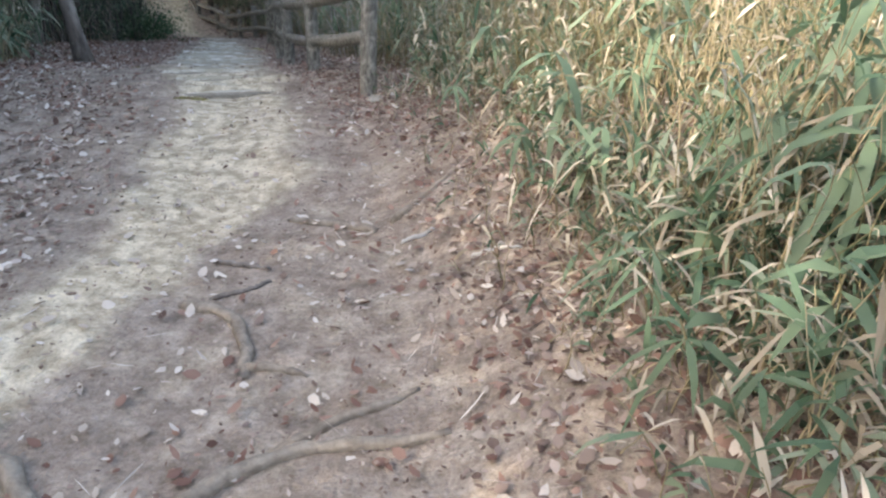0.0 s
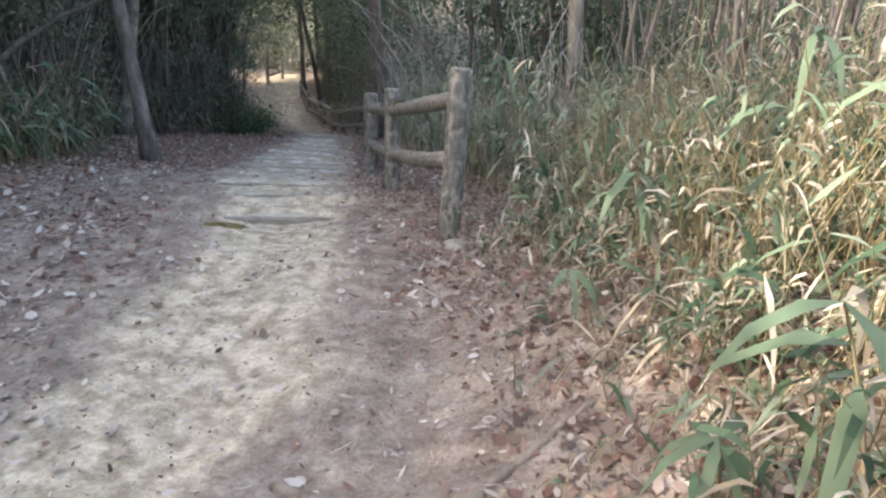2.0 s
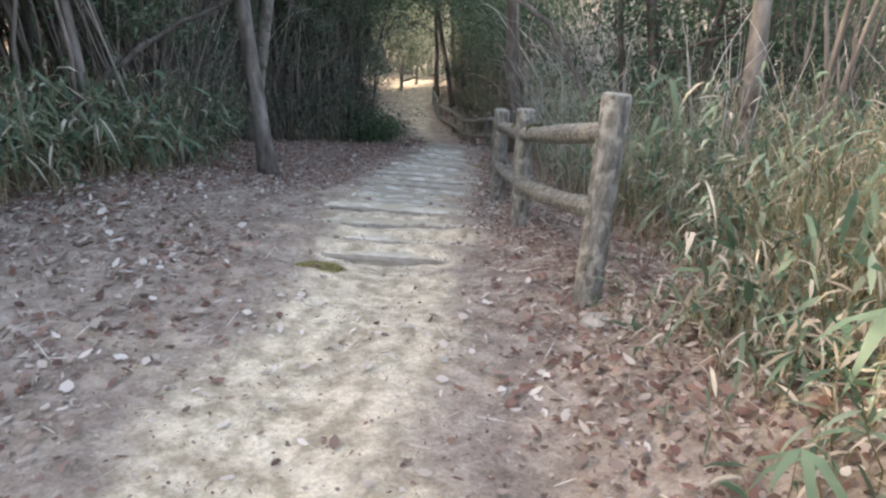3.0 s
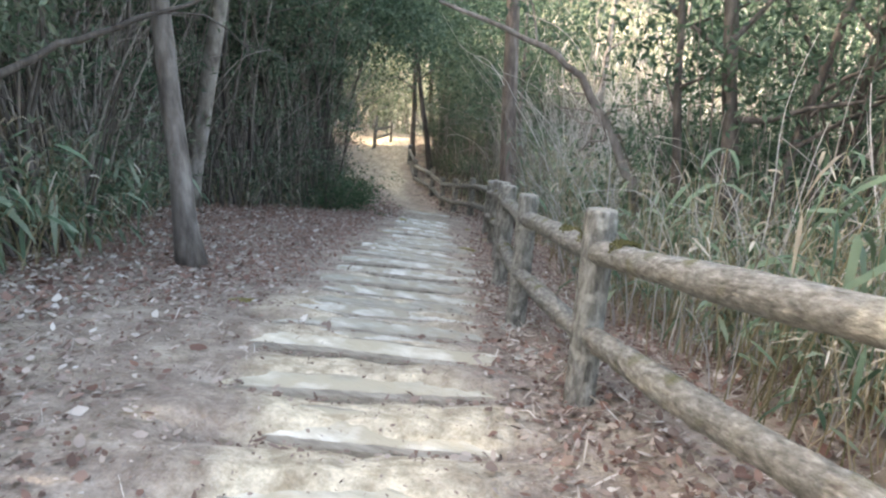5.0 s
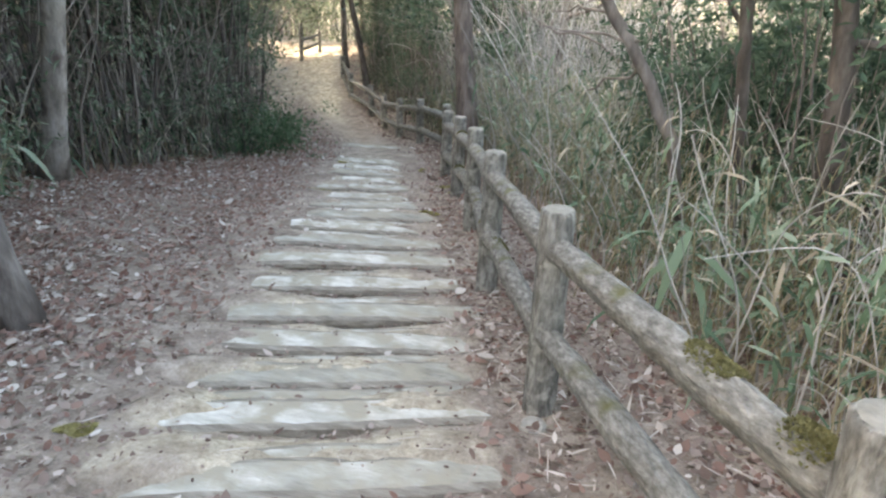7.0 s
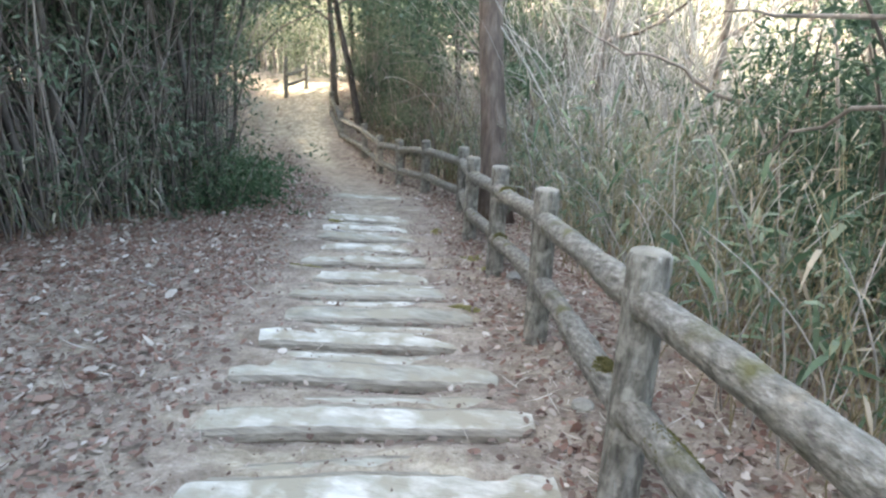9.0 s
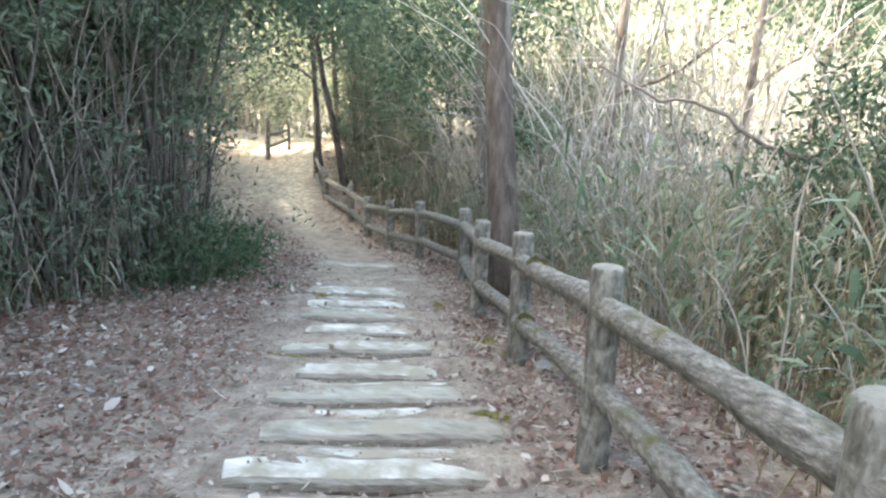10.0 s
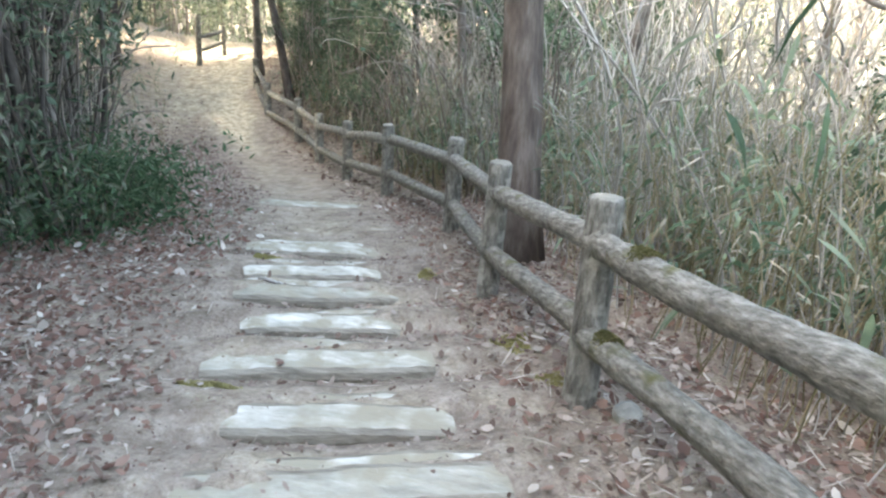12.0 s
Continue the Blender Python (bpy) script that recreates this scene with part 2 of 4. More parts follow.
def blades(P, D, L, W, droop=0.3):
    """Lance-shaped leaves: five points along each, three quads; they start at P, point along D and bend down by droop."""
    n = len(P)
    D = unit(D)
    side = unit(np.cross(D, np.array([0, 0, 1.0]) + 0.3 * rng.normal(size=(n, 3))))
    L, W = L[:, None], W[:, None]
    down = np.array([0, 0, -1.0])
    dr = (np.full(n, droop) if np.isscalar(droop) else droop)[:, None]
    p1 = P + D * L * 0.3 + down * L * dr * 0.08
    p2 = P + D * L * 0.68 + down * L * dr * 0.4
    p3 = P + D * L * 0.97 + down * L * dr * 0.95
    w1, w2 = side * W * 0.5, side * W * 0.42
    v = np.stack([P - side * W * 0.06, P + side * W * 0.06, p1 - w1, p1 + w1, p2 - w2, p2 + w2, p3 - side * W * 0.03, p3 + side * W * 0.03], 1).reshape(-1, 3)
    b = (np.arange(n) * 8)[:, None, None]
    f = (b + np.array([[0, 1, 3, 2], [2, 3, 5, 4], [4, 5, 7, 6]])[None]).reshape(-1, 4)
    return v, f


def diamonds(P, D, L, W):
    """Small oval leaves as folded quads."""
    n = len(P)
    D = unit(D)
    side = unit(np.cross(D, rng.normal(size=(n, 3))))
    up = np.cross(side, D)
    L, W = L[:, None], W[:, None]
    v = np.stack([P, P + D * L * 0.5 + side * W * 0.5 + up * L * 0.08, P + D * L, P + D * L * 0.5 - side * W * 0.5 + up * L * 0.08], 1).reshape(-1, 3)
    f = np.arange(n * 4).reshape(-1, 4)
    return v, f


# ---- the lie of the land ----
KY = [-60, -10, 0, 4, 7, 9, 11, 14.4, 16, 20, 21.1, 22.75, 24.4, 26, 28, 31, 33, 35, 45, 130, 400]
PALE_Y = [-60, 0, 2, 3.2, 4.1, 5.0, 6.5, 8.0]
PALE_X = [0.0, -2.2, -1.85, -1.62, -1.55, -1.40, -1.50, -2.05]
KZ = [3.0, 0.4, -0.25, -0.76, -1.04, -1.42, -2.0, -2.8, -3.2, -4.15, -4.48, -4.95, -5.35, -5.55, -5.5, -5.25, -5.1, -5.55, -8.5, -12, -14]
CY = [-60, 0, 4, 7, 9.4, 14.3, 20, 23, 26, 30, 33, 45, 400]
CX = [2.0, -0.8, -1.15, -1.65, -2.5, -3.68, -5.1, -6.4, -7.95, -9.5, -10.2, -14, -60]
STEP_Y = [7.63, 8.10, 8.64, 9.20, 9.74, 10.25, 10.69, 11.12, 11.58, 12.11, 12.70, 13.25, 13.75, 14.25, 14.80, 15.32, 15.87, 16.43, 16.95, 17.45, 18.10]


def smooth_interp(y, ky, kz):
    return (np.interp(y - 0.5, ky, kz) + np.interp(y, ky, kz) * 2 + np.interp(y + 0.5, ky, kz)) / 4


def centre(y):
    return smooth_interp(np.asarray(y, float), CY, CX)


def bumps(x, y, f, seed):
    return np.sin(x * f + seed) * np.cos(y * f * 1.13 + seed * 1.7) + 0.6 * np.sin(x * f * 2.3 + y * f * 1.9 + seed * 3.1)


def vnoise(x, y, f, seed):
    """Smooth random relief, -1 to 1, with f lumps to the metre."""
    table = np.random.default_rng(seed).uniform(-1, 1, (64, 64))
    u, v = np.asarray(x, float) * f + seed * 7.3, np.asarray(y, float) * f + seed * 3.1
    i, j = np.floor(u).astype(int), np.floor(v).astype(int)
    a, b = u - i, v - j
    a, b = a * a * (3 - 2 * a), b * b * (3 - 2 * b)
    i0, i1, j0, j1 = i % 64, (i + 1) % 64, j % 64, (j + 1) % 64
    return (table[i0, j0] * (1 - a) + table[i1, j0] * a) * (1 - b) + (table[i0, j1] * (1 - a) + table[i1, j1] * a) * b


def sstep(a, b, v):
    t = np.clip((v - a) / (b - a), 0, 1)
    return t * t * (3 - 2 * t)


def land_plain(x, y):
    """Height of the ground: the descending trail, the sasa bank at its start, the slope beside the fence, woods rising to the left."""
    x, y = np.asarray(x, float), np.asarray(y, float)
    z = smooth_interp(y, KY, KZ)
    d = x - centre(y)
    bank = 1 - sstep(5.2, 8.0, y)
    z = z + bank * (0.42 * sstep(0.85, 2.0, d) + 0.22 * np.clip(d - 1.6, 0, 6))
    z = z + (1 - bank) * (0.10 * sstep(0.9, 1.6, d) - 0.10 * np.clip(d - 3.0, 0, 25))
    z = z + 0.05 * np.clip(-d - 1.6, 0, 30) + 0.25 * sstep(20, 24, y) * sstep(1.0, 3.0, -d) * (0.6 + 0.35 * np.clip(-d - 1.2, 0, 4))
    z = z - 0.05 * (1 - np.clip(np.abs(d) / 1.2, 0, 1)) ** 2 * sstep(-2, 2, y)
    near = np.exp(-((d / 9) ** 2))
    z = z + near * 0.010 * bumps(x, y, 2.1, 1.0) + (1 - near) * 0.3 * bumps(x, y, 0.23, 4.0)
    return z + near * (0.013 * vnoise(x, y, 2.4, 3) + 0.007 * vnoise(x, y, 5.6, 5))


def tread(x, y):
    """How far a place lies from one step's log (0) to the next (1), and how much it belongs to the stairway."""
    ys = np.array(STEP_Y)
    d = x - centre(y)
    yy = y - d * np.where(y < 12, 0.30, 0.22) * (1 - sstep(1.0, 1.6, np.abs(d)))
    k = np.clip(np.searchsorted(ys, yy) - 1, 0, len(ys) - 2)
    s = np.clip((yy - ys[k]) / (ys[k + 1] - ys[k]), 0, 1)
    on = (1 - sstep(0.62, 0.98, np.abs(d))) * sstep(7.2, 7.6, yy) * (1 - sstep(17.9, 18.3, yy))
    return s, on


def land(x, y):
    """The ground with its treads: soil lies level with each log on its lower side and is worn hollow before the next."""
    x, y = np.asarray(x, float), np.asarray(y, float)
    s, on = tread(x, y)
    saw = np.interp(s, [0.0, 0.3, 0.65, 0.86, 1.0], [-0.055, 0.036, 0.018, -0.030, -0.055])
    saw = saw + (0.012 * bumps(x, y, 4.3, 11.0) + 0.005 * bumps(x, y, 13.0, 5.0)) * sstep(0.05, 0.25, s)
    return land_plain(x, y) + on * saw


def axis(lo, hi, step, far, n):
    """Even steps between lo and hi, growing beyond to far."""
    mid = np.arange(lo, hi + step / 2, step)
    g = np.geomspace(step, far, n)
    g = np.cumsum(g)
    g = g / g[-1] * far
    return np.concatenate([lo - g[::-1], mid, hi + g])


def build_ground():
    xs = axis(-8.0, 2.5, 0.075, 500, 40)
    ys = axis(0.0, 24.0, 0.06, 500, 45)
    X, Y = np.meshgrid(xs, ys)
    Z = land(X, Y)
    v = np.stack([X, Y, Z], -1).reshape(-1, 3)
    nx, ny = len(xs), len(ys)
    i = (np.arange(ny - 1)[:, None] * nx + np.arange(nx - 1)[None, :]).reshape(-1)
    f = np.stack([i, i + 1, i + 1 + nx, i + nx], -1)
    me = mesh_quads("ground", v, f, SOIL, smooth=True)
    mid = np.where(Y < 8, np.interp(Y, PALE_Y, PALE_X), centre(Y))
    d = np.abs(X - mid + 0.08 * np.sin(Y * 2.1) + 0.16 * vnoise(X, Y, 1.3, 8) + 0.07 * vnoise(X, Y, 4.0, 9))
    w = np.interp(Y, [0, 3, 4.2, 5.3, 6.5], [0.30, 0.34, 0.42, 0.62, 0.62]) + 0.02 * sstep(6, 9, Y) + 0.12 * sstep(7.5, 8.5, Y) * (1 - sstep(12.5, 14.5, Y)) - 0.24 * sstep(21, 25, Y)
    trail = 1.1 * (1 - sstep(w * 0.45, w * 1.1, d))
    # Browner soil down the steps, with the far bend's shade painted in.
    trail *= 0.95 - 0.30 * sstep(8.3, 9.5, Y) * (1 - sstep(24.5, 26.5, Y)) - 0.48 * sstep(10.5, 14.0, Y) * (1 - sstep(24.5, 26.5, Y))
    bare = sstep(25, 27.5, Y) * (1 - sstep(33, 36, Y)) * sstep(-2.0, -1.0, X - centre(Y)) * (1 - sstep(0.2, 0.8, X - centre(Y)))
    trail = np.maximum(trail, 0.6 * bare)
    s, on = tread(X, Y)
    trail = trail - 0.35 * on * sstep(0.70, 0.88, s)
    a = me.attributes.new("trail", "FLOAT", "POINT")
    a.data.foreach_set("value", trail.reshape(-1).astype(np.float32))
    return tagged(new("ground", me), "bare brown hillside soil with a trodden pale sandy trail", "ground", kind="structure")


build_ground()


# ---- log steps ----
def log_mesh(cx, y, half, r, seed, turn, proud):
    """A half-buried log with a worn flat top, hollowed by feet, whose ends sink into the soil."""
    g = np.random.default_rng(seed)
    n, sides = 27, 14
    t = np.linspace(-1, 1, n)
    x = cx + t * half
    tilt, z0 = np.polyfit(t, land_plain(x, y + t * half * turn), 1)
    z0 = float(z0) + proud - r * 0.72
    bend = 0.012 * g.normal() * t * t + 0.006 * np.sin(t * 5 + seed)
    line = np.stack([x, y + t * half * turn + bend, z0 + 0.004 * g.normal() * t + tilt * t - 0.014 * np.abs(t) ** 9], -1)
    rr = r * (1 + 0.03 * np.sin(t * 7 + seed) + 0.02 * g.normal(size=n)) * (1 - 0.12 * np.abs(t) ** 12)
    v, f = tube_arrays(line, rr, sides, True, 0.014, 1.45, seed)
    mid = np.concatenate([np.repeat(line[:, 2], sides), line[[0, -1], 2]])
    wear = 0.003 * np.sin(v[:, 0] * 6 + seed * 1.7) + 0.002 * np.sin(v[:, 0] * 17 + v[:, 1] * 9 + seed) + 0.0025 * np.sin(v[:, 0] * 41 + v[:, 1] * 37)
    top = mid + r * 0.66 + wear - 0.007
    v[:, 2] = np.minimum(v[:, 2], top)
    me = mesh_quads("log", v, f, LOG_SIDE, smooth=False)
    me.materials.append(SOILED_TIMBER if y < 9.3 else TIMBER)
    high = (v[:n * sides, 2] - mid[:n * sides]).reshape(n, sides).mean(0)
    worn = high > 0.45 * r
    for p in me.polygons:
        p.material_index = int(all(i < n * sides and worn[i % sides] for i in p.vertices))
    return me


for k, y in enumerate(STEP_Y + [20.0]):
    g = np.random.default_rng(100 + k)
    cx = float(centre(y)) - 0.02 - (0.05 if y > 15 else 0) + 0.04 * g.normal()
    turn = (0.30 if y < 12 else 0.22) + 0.03 * g.normal()
    half = (0.60 if y < 8.3 else 0.70 if y < 13.6 else 0.62 if y < 15 else 0.50) + 0.05 * g.normal()
    st = thing("log_step", "worn grey timber step of two logs sunk in the soil", "step", (cx, y, float(land(cx, y))), "steps down the trail")
    part("log", log_mesh(cx, y + 0.085, half, 0.078, 200 + k, turn, 0.0 if y < 8.3 else 0.008 if y < 9.0 else 0.022 if y < 11 else 0.036), st)
    if 7.8 < y < 19:
        part("log", log_mesh(cx + 0.03 + 0.08 * g.normal(), y + 0.255, half * g.uniform(0.6, 0.92), 0.045, 300 + k, turn, 0.014 if y < 9 else 0.028 if y < 12.5 else 0.036), st)

# ---- fence ----
POSTS = [(-0.48, 7.06, 0.10), (-1.21, 8.88, -0.45), (-1.78, 10.58, -0.89), (-2.21, 12.32, -1.31), (-2.55, 14.05, -1.73), (-2.93, 15.66, -2.15), (-3.32, 17.19, -2.56), (-3.63, 19.06, -3.03),
         (-4.48, 21.13, -3.58), (-5.25, 22.65, -4.05), (-6.03, 24.30, -4.47), (-6.78, 25.9, -4.68), (-7.85, 27.6, -4.85), (-8.6, 29.3, -4.75)]
POSTS = [(x, y, top - float(land(x, y))) for x, y, top in POSTS]


def post_mesh(x, y, h, seed, aside=0.0):
    z = float(land(x, y))
    g = np.random.default_rng(seed)
    zs = np.array([-0.15, 0.0, h * 0.25, h * 0.5, h * 0.75, h - 0.03, h - 0.008, h])
    rr = np.array([1, 1.02, 1.0, 0.98, 0.99, 1.0, 0.97, 0.86]) * 0.075
    lean = g.normal(size=2) * 0.012 + np.array([aside, 0.13])
    line = np.stack([x + lean[0] * zs, y + lean[1] * zs, z + zs], -1)
    v, f = tube_arrays(line, rr, 14, True, 0.025, 1.0, seed)
    me = mesh_quads("post", v, f, FENCE, smooth=True)
    me.materials.append(FENCE_END)
    for p in me.polygons[-14:]:
        p.material_index = 1
    return me


def rail_mesh(a, b, ha, hb, r, seed):
    g = np.random.default_rng(seed)
    n = 26
    t = np.linspace(-0.03, 1.03, n)
    p = np.array([a[0], a[1], float(land(a[0], a[1])) + ha])
    q = np.array([b[0], b[1], float(land(b[0], b[1])) + hb])
    p[1] += 0.13 * ha
    q[1] += 0.13 * hb
    length = float(np.linalg.norm(q - p))
    line = np.stack([0.006 * np.sin(t * 4 + seed * 2), t * length, 0.012 * np.sin(t * g.uniform(2, 5) + seed)], -1)
    rr = r * (1.02 + 0.05 * np.sin(t * 9 + seed) + 0.035 * g.normal(size=n))
    v, f = tube_arrays(line, rr, 16, True, 0.035, 1.0, seed)
    me = mesh_quads("rail", v, f, RAIL, smooth=True)
    return me, Vector(p), (Vector(q) - Vector(p)).to_track_quat("Y", "Z")


def add_rail(parent, a, b, ha, hb, r, seed):
    me, at, turn = rail_mesh(a, b, ha, hb, r, seed)
    ob = part("rail", me, parent)
    ob.rotation_mode = "QUATERNION"
    ob.location, ob.rotation_quaternion = at - Vector(parent.location), turn
    return ob


def rail_moss(rail, at, length, r, seed):
    """A cushion of moss tufts that grips the upper side of a rail."""
    g = np.random.default_rng(seed)
    n = 1100
    a = g.normal(size=n) * 0.5 + 0.2
    along = at + g.uniform(-0.5, 0.5, n) * length * (0.6 + 0.4 * np.cos(a * 1.5))
    up = np.stack([np.sin(a), 0 * a, np.cos(a)], -1)
    P = up * (r * 1.0)
    P[:, 1] = along
    v, f = diamonds(P, up + 0.7 * g.normal(size=(n, 3)), g.uniform(0.006, 0.015, n), g.uniform(0.006, 0.014, n))
    ob = new("moss", mesh_quads("moss", v, f, DARK_MOSS))
    ob.parent = rail
    tagged(ob, "dark olive moss")


MOSSY = {2: [("upper", 0.16, 0.16), ("upper", 0.55, 0.22)], 3: [("lower", 1.45, 0.3)], 4: [("lower", 0.3, 0.16)], 5: [("lower", 1.5, 0.12), ("upper", 1.3, 0.14)], 6: [("lower", 0.15, 0.16)], 1: [("upper", 1.7, 0.14)]}
fence = thing("log_fence", "weathered grey log fence with two rails and moss", "fence", (POSTS[0][0], POSTS[0][1], float(land(POSTS[0][0], POSTS[0][1]))))
for k, (x, y, h) in enumerate(POSTS):
    part("post", post_mesh(x, y, h, 400 + k, 0.0 if k else 0.05), fence)
    if k:
        a, b = POSTS[k - 1], POSTS[k]
        upper = add_rail(fence, a, b, a[2] - 0.19, b[2] - 0.19, 0.058, 430 + k)
        lower = add_rail(fence, a, b, a[2] - 0.60, b[2] - 0.60, 0.058, 460 + k)
        for rail, at, length in MOSSY.get(k, ()):
            rail_moss(upper if rail == "upper" else lower, at, length, 0.059, 480 + k + int(at * 10))


# ---- trees ----
def tree(x, y, height, r, lean, label, bark, seed, limbs=7, crown=None, leaf=0.07, leaves=2500, spread=1.6, name="tree", first=0.45, group="", bend=0.15):
    """A tapered trunk, limbs as parts of their own, and a crown of small leaves round their ends."""
    g = np.random.default_rng(seed)
    z = float(land(x, y)) - 0.1
    t = np.linspace(0, 1, 14)
    wob = np.cumsum(g.normal(size=(14, 2)), 0) * bend * r
    line = np.stack([x + lean[0] * t * height + wob[:, 0], y + lean[1] * t * height + wob[:, 1], z + t * height], -1)
    rr = r * (1 - 0.72 * t) * (1 + 0.45 * np.exp(-t * 28))
    tr = thing(name, label, "tree", (x, y, z), group)
    part("trunk", mesh_quads("trunk", *tube_arrays(line, rr, 12, True, 0.05, 1.0, seed), bark, True), tr)
    ends = [line[-1]]
    for k in range(limbs):
        s = first + (0.98 - first) * (k + g.uniform(0, 0.8)) / limbs
        i = s * 13
        p = np.array([np.interp(i, np.arange(14), line[:, c]) for c in range(3)])
        a = g.uniform(0, 2 * np.pi)
        ln = spread * g.uniform(0.6, 1.2) * (1.15 - 0.5 * s)
        m = np.linspace(0, 1, 7)[:, None]
        d = np.array([np.cos(a), np.sin(a), g.uniform(0.25, 0.9)])
        br = p + d * ln * m + np.cumsum(g.normal(size=(7, 3)), 0) * 0.03 * ln
        r0 = r * (1 - 0.72 * s) * 0.5
        part("limb", mesh_quads("limb", *tube_arrays(br, r0 * (1 - 0.8 * m[:, 0]), 6, False), bark, True), tr)
        ends += [br[-1], br[4]]
    if crown:
        ends = np.array(ends)
        c = ends[g.integers(0, len(ends), leaves)] + g.normal(size=(leaves, 3)) * np.array([0.42, 0.42, 0.3]) * spread * 0.55
        dd = g.normal(size=(leaves, 3)) + np.array([0, 0, -0.3])
        v, f = diamonds(c, dd, leaf * g.uniform(0.7, 1.4, leaves), leaf * 0.45 * g.uniform(0.7, 1.3, leaves))
        part("crown", mesh_quads("crown", v, f, crown), tr)
    return tr


tree(-4.70, 10.85, 6.5, 0.10, (-0.10, 0.06), "slender leaning grey-barked tree beside the trail", BARK, 1, crown=EVERGREEN, leaves=5000, spread=2.2, first=0.55)
tree(-7.15, 14.3, 7.0, 0.125, (0.23, 0.03), "pale grey-barked tree at the thicket's edge", PALE_TRUNK, 2, crown=EVERGREEN, leaves=5000, spread=2.2, first=0.6, bend=0.05)
tree(-3.13, 17.95, 8.5, 0.155, (-0.05, 0.04), "thick reddish-brown trunk standing behind the fence", BROWN_BARK, 3, crown=EVERGREEN, leaves=6000, spread=2.4, first=0.5, bend=0.05)
tree(0.43, 9.5, 6.0, 0.085, (0.0, 0.02), "pale reddish trunk among the bamboo grass", PALE_TRUNK, 4, crown=EVERGREEN, leaves=4000, spread=2.0, first=0.45)
tree(-0.1, 12.05, 4.6, 0.085, (-0.16, 0.0), "forked shrub tree with shade-darkened bark behind the fence", DARK_SHADED_BARK, 5, limbs=9, crown=EVERGREEN, leaves=3500, spread=1.8, first=0.36, leaf=0.085)
tree(-0.06, 12.1, 4.4, 0.06, (0.13, 0.03), "forking stem of a shrub tree with shade-darkened bark behind the fence", DARK_SHADED_BARK, 28, limbs=9, crown=EVERGREEN, leaves=2600, spread=1.7, first=0.3, leaf=0.085)
tree(-0.55, 12.4, 4.0, 0.055, (-0.12, 0.04), "thin crooked dark shrub tree behind the fence", DARK_SHADED_BARK, 6, limbs=6, crown=EVERGREEN, leaves=1800, spread=1.4, first=0.4, leaf=0.085)
tree(0.55, 12.6, 5.0, 0.06, (0.06, 0.0), "thin dark tree in the brush", DARK_SHADED_BARK, 7, limbs=6, crown=EVERGREEN, leaves=3000, spread=1.8, first=0.4, leaf=0.085)
tree(0.95, 13.4, 5.5, 0.06, (0.02, 0.0), "thin dark tree in the brush", DARK_SHADED_BARK, 8, limbs=6, crown=EVERGREEN, leaves=3000, spread=1.8, first=0.4, leaf=0.085)
tree(-7.35, 27.9, 7.0, 0.10, (-0.16, 0.0), "dark leaning trunk beside the far trail", DARK_SHADED_BARK, 9, limbs=7, crown=EVERGREEN, leaves=4000, spread=2.4, first=0.4, leaf=0.12)
tree(-8.75, 30.2, 6.0, 0.11, (0.0, 0.0), "grey trunk at the bend of the far trail", BARK, 10, limbs=7, crown=EVERGREEN, leaves=4000, spread=2.4, first=0.4, leaf=0.12)
tree(-2.0, 20.6, 6.5, 0.10, (0.03, 0.0), "pale trunk in the tangle of dry branches", PALE_TRUNK, 11, limbs=8, leaves=0, spread=2.2, first=0.3)
tree(-0.6, 19.5, 6.0, 0.07, (0.03, 0.0), "pale trunk in the tangle of dry branches", PALE_TRUNK, 12, limbs=8, leaves=0, spread=2.2, first=0.25)
tree(-5.6, 9.2, 5.5, 0.05, (-0.04, 0.0), "thin grey sapling in the shade", BARK, 13, limbs=6, crown=EVERGREEN, leaves=1800, spread=1.6, first=0.4)
tree(-6.3, 10.2, 5.5, 0.06, (0.05, 0.0), "thin grey sapling in the shade", BARK, 14, limbs=6, crown=EVERGREEN, leaves=1800, spread=1.6, first=0.4)
tree(-7.0, 9.0, 6.0, 0.10, (0.10, 0.0), "dark tree in the shaded thicket", BARK, 15, limbs=6, crown=EVERGREEN, leaves=2500, spread=1.9, first=0.4)


tree(-7.5, 19.6, 5.4, 0.09, (0.06, 0.0), "dark evergreen leaning over the bend of the trail", DARK_SHADED_BARK, 16, limbs=12, crown=EVERGREEN, leaves=15000, spread=2.3, first=0.42, leaf=0.1)
tree(-2.85, 20.9, 2.0, 0.03, (0.0, 0.0), "small evergreen with a flat green bough behind the fence", DARK_SHADED_BARK, 22, limbs=5, crown=SASA, leaves=1500, spread=0.55, first=0.82, leaf=0.07)
tree(-4.6, 26.4, 6.5, 0.09, (-0.04, 0.0), "evergreen tree behind the far fence", DARK_SHADED_BARK, 23, limbs=12, crown=EVERGREEN, leaves=6000, spread=2.6, first=0.3, leaf=0.12)
tree(-6.2, 30.5, 7.0, 0.10, (-0.04, 0.0), "evergreen tree behind the far fence", DARK_SHADED_BARK, 24, limbs=12, crown=EVERGREEN, leaves=13000, spread=2.8, first=0.22, leaf=0.14)
tree(-11.9, 29.4, 6.0, 0.10, (0.08, 0.0), "dark evergreen spreading over the far crest", DARK_SHADED_BARK, 25, limbs=12, crown=EVERGREEN, leaves=11000, spread=2.9, first=0.34, leaf=0.14)
tree(-9.2, 34.0, 7.0, 0.10, (-0.04, 0.0), "dark evergreen spreading over the far crest", DARK_SHADED_BARK, 26, limbs=12, crown=EVERGREEN, leaves=11000, spread=3.0, first=0.34, leaf=0.15)
tree(-3.6, 22.6, 5.5, 0.08, (-0.03, 0.0), "evergreen tree behind the far fence", BARK, 17, limbs=9, crown=EVERGREEN, leaves=4500, spread=2.0, first=0.35, leaf=0.11)


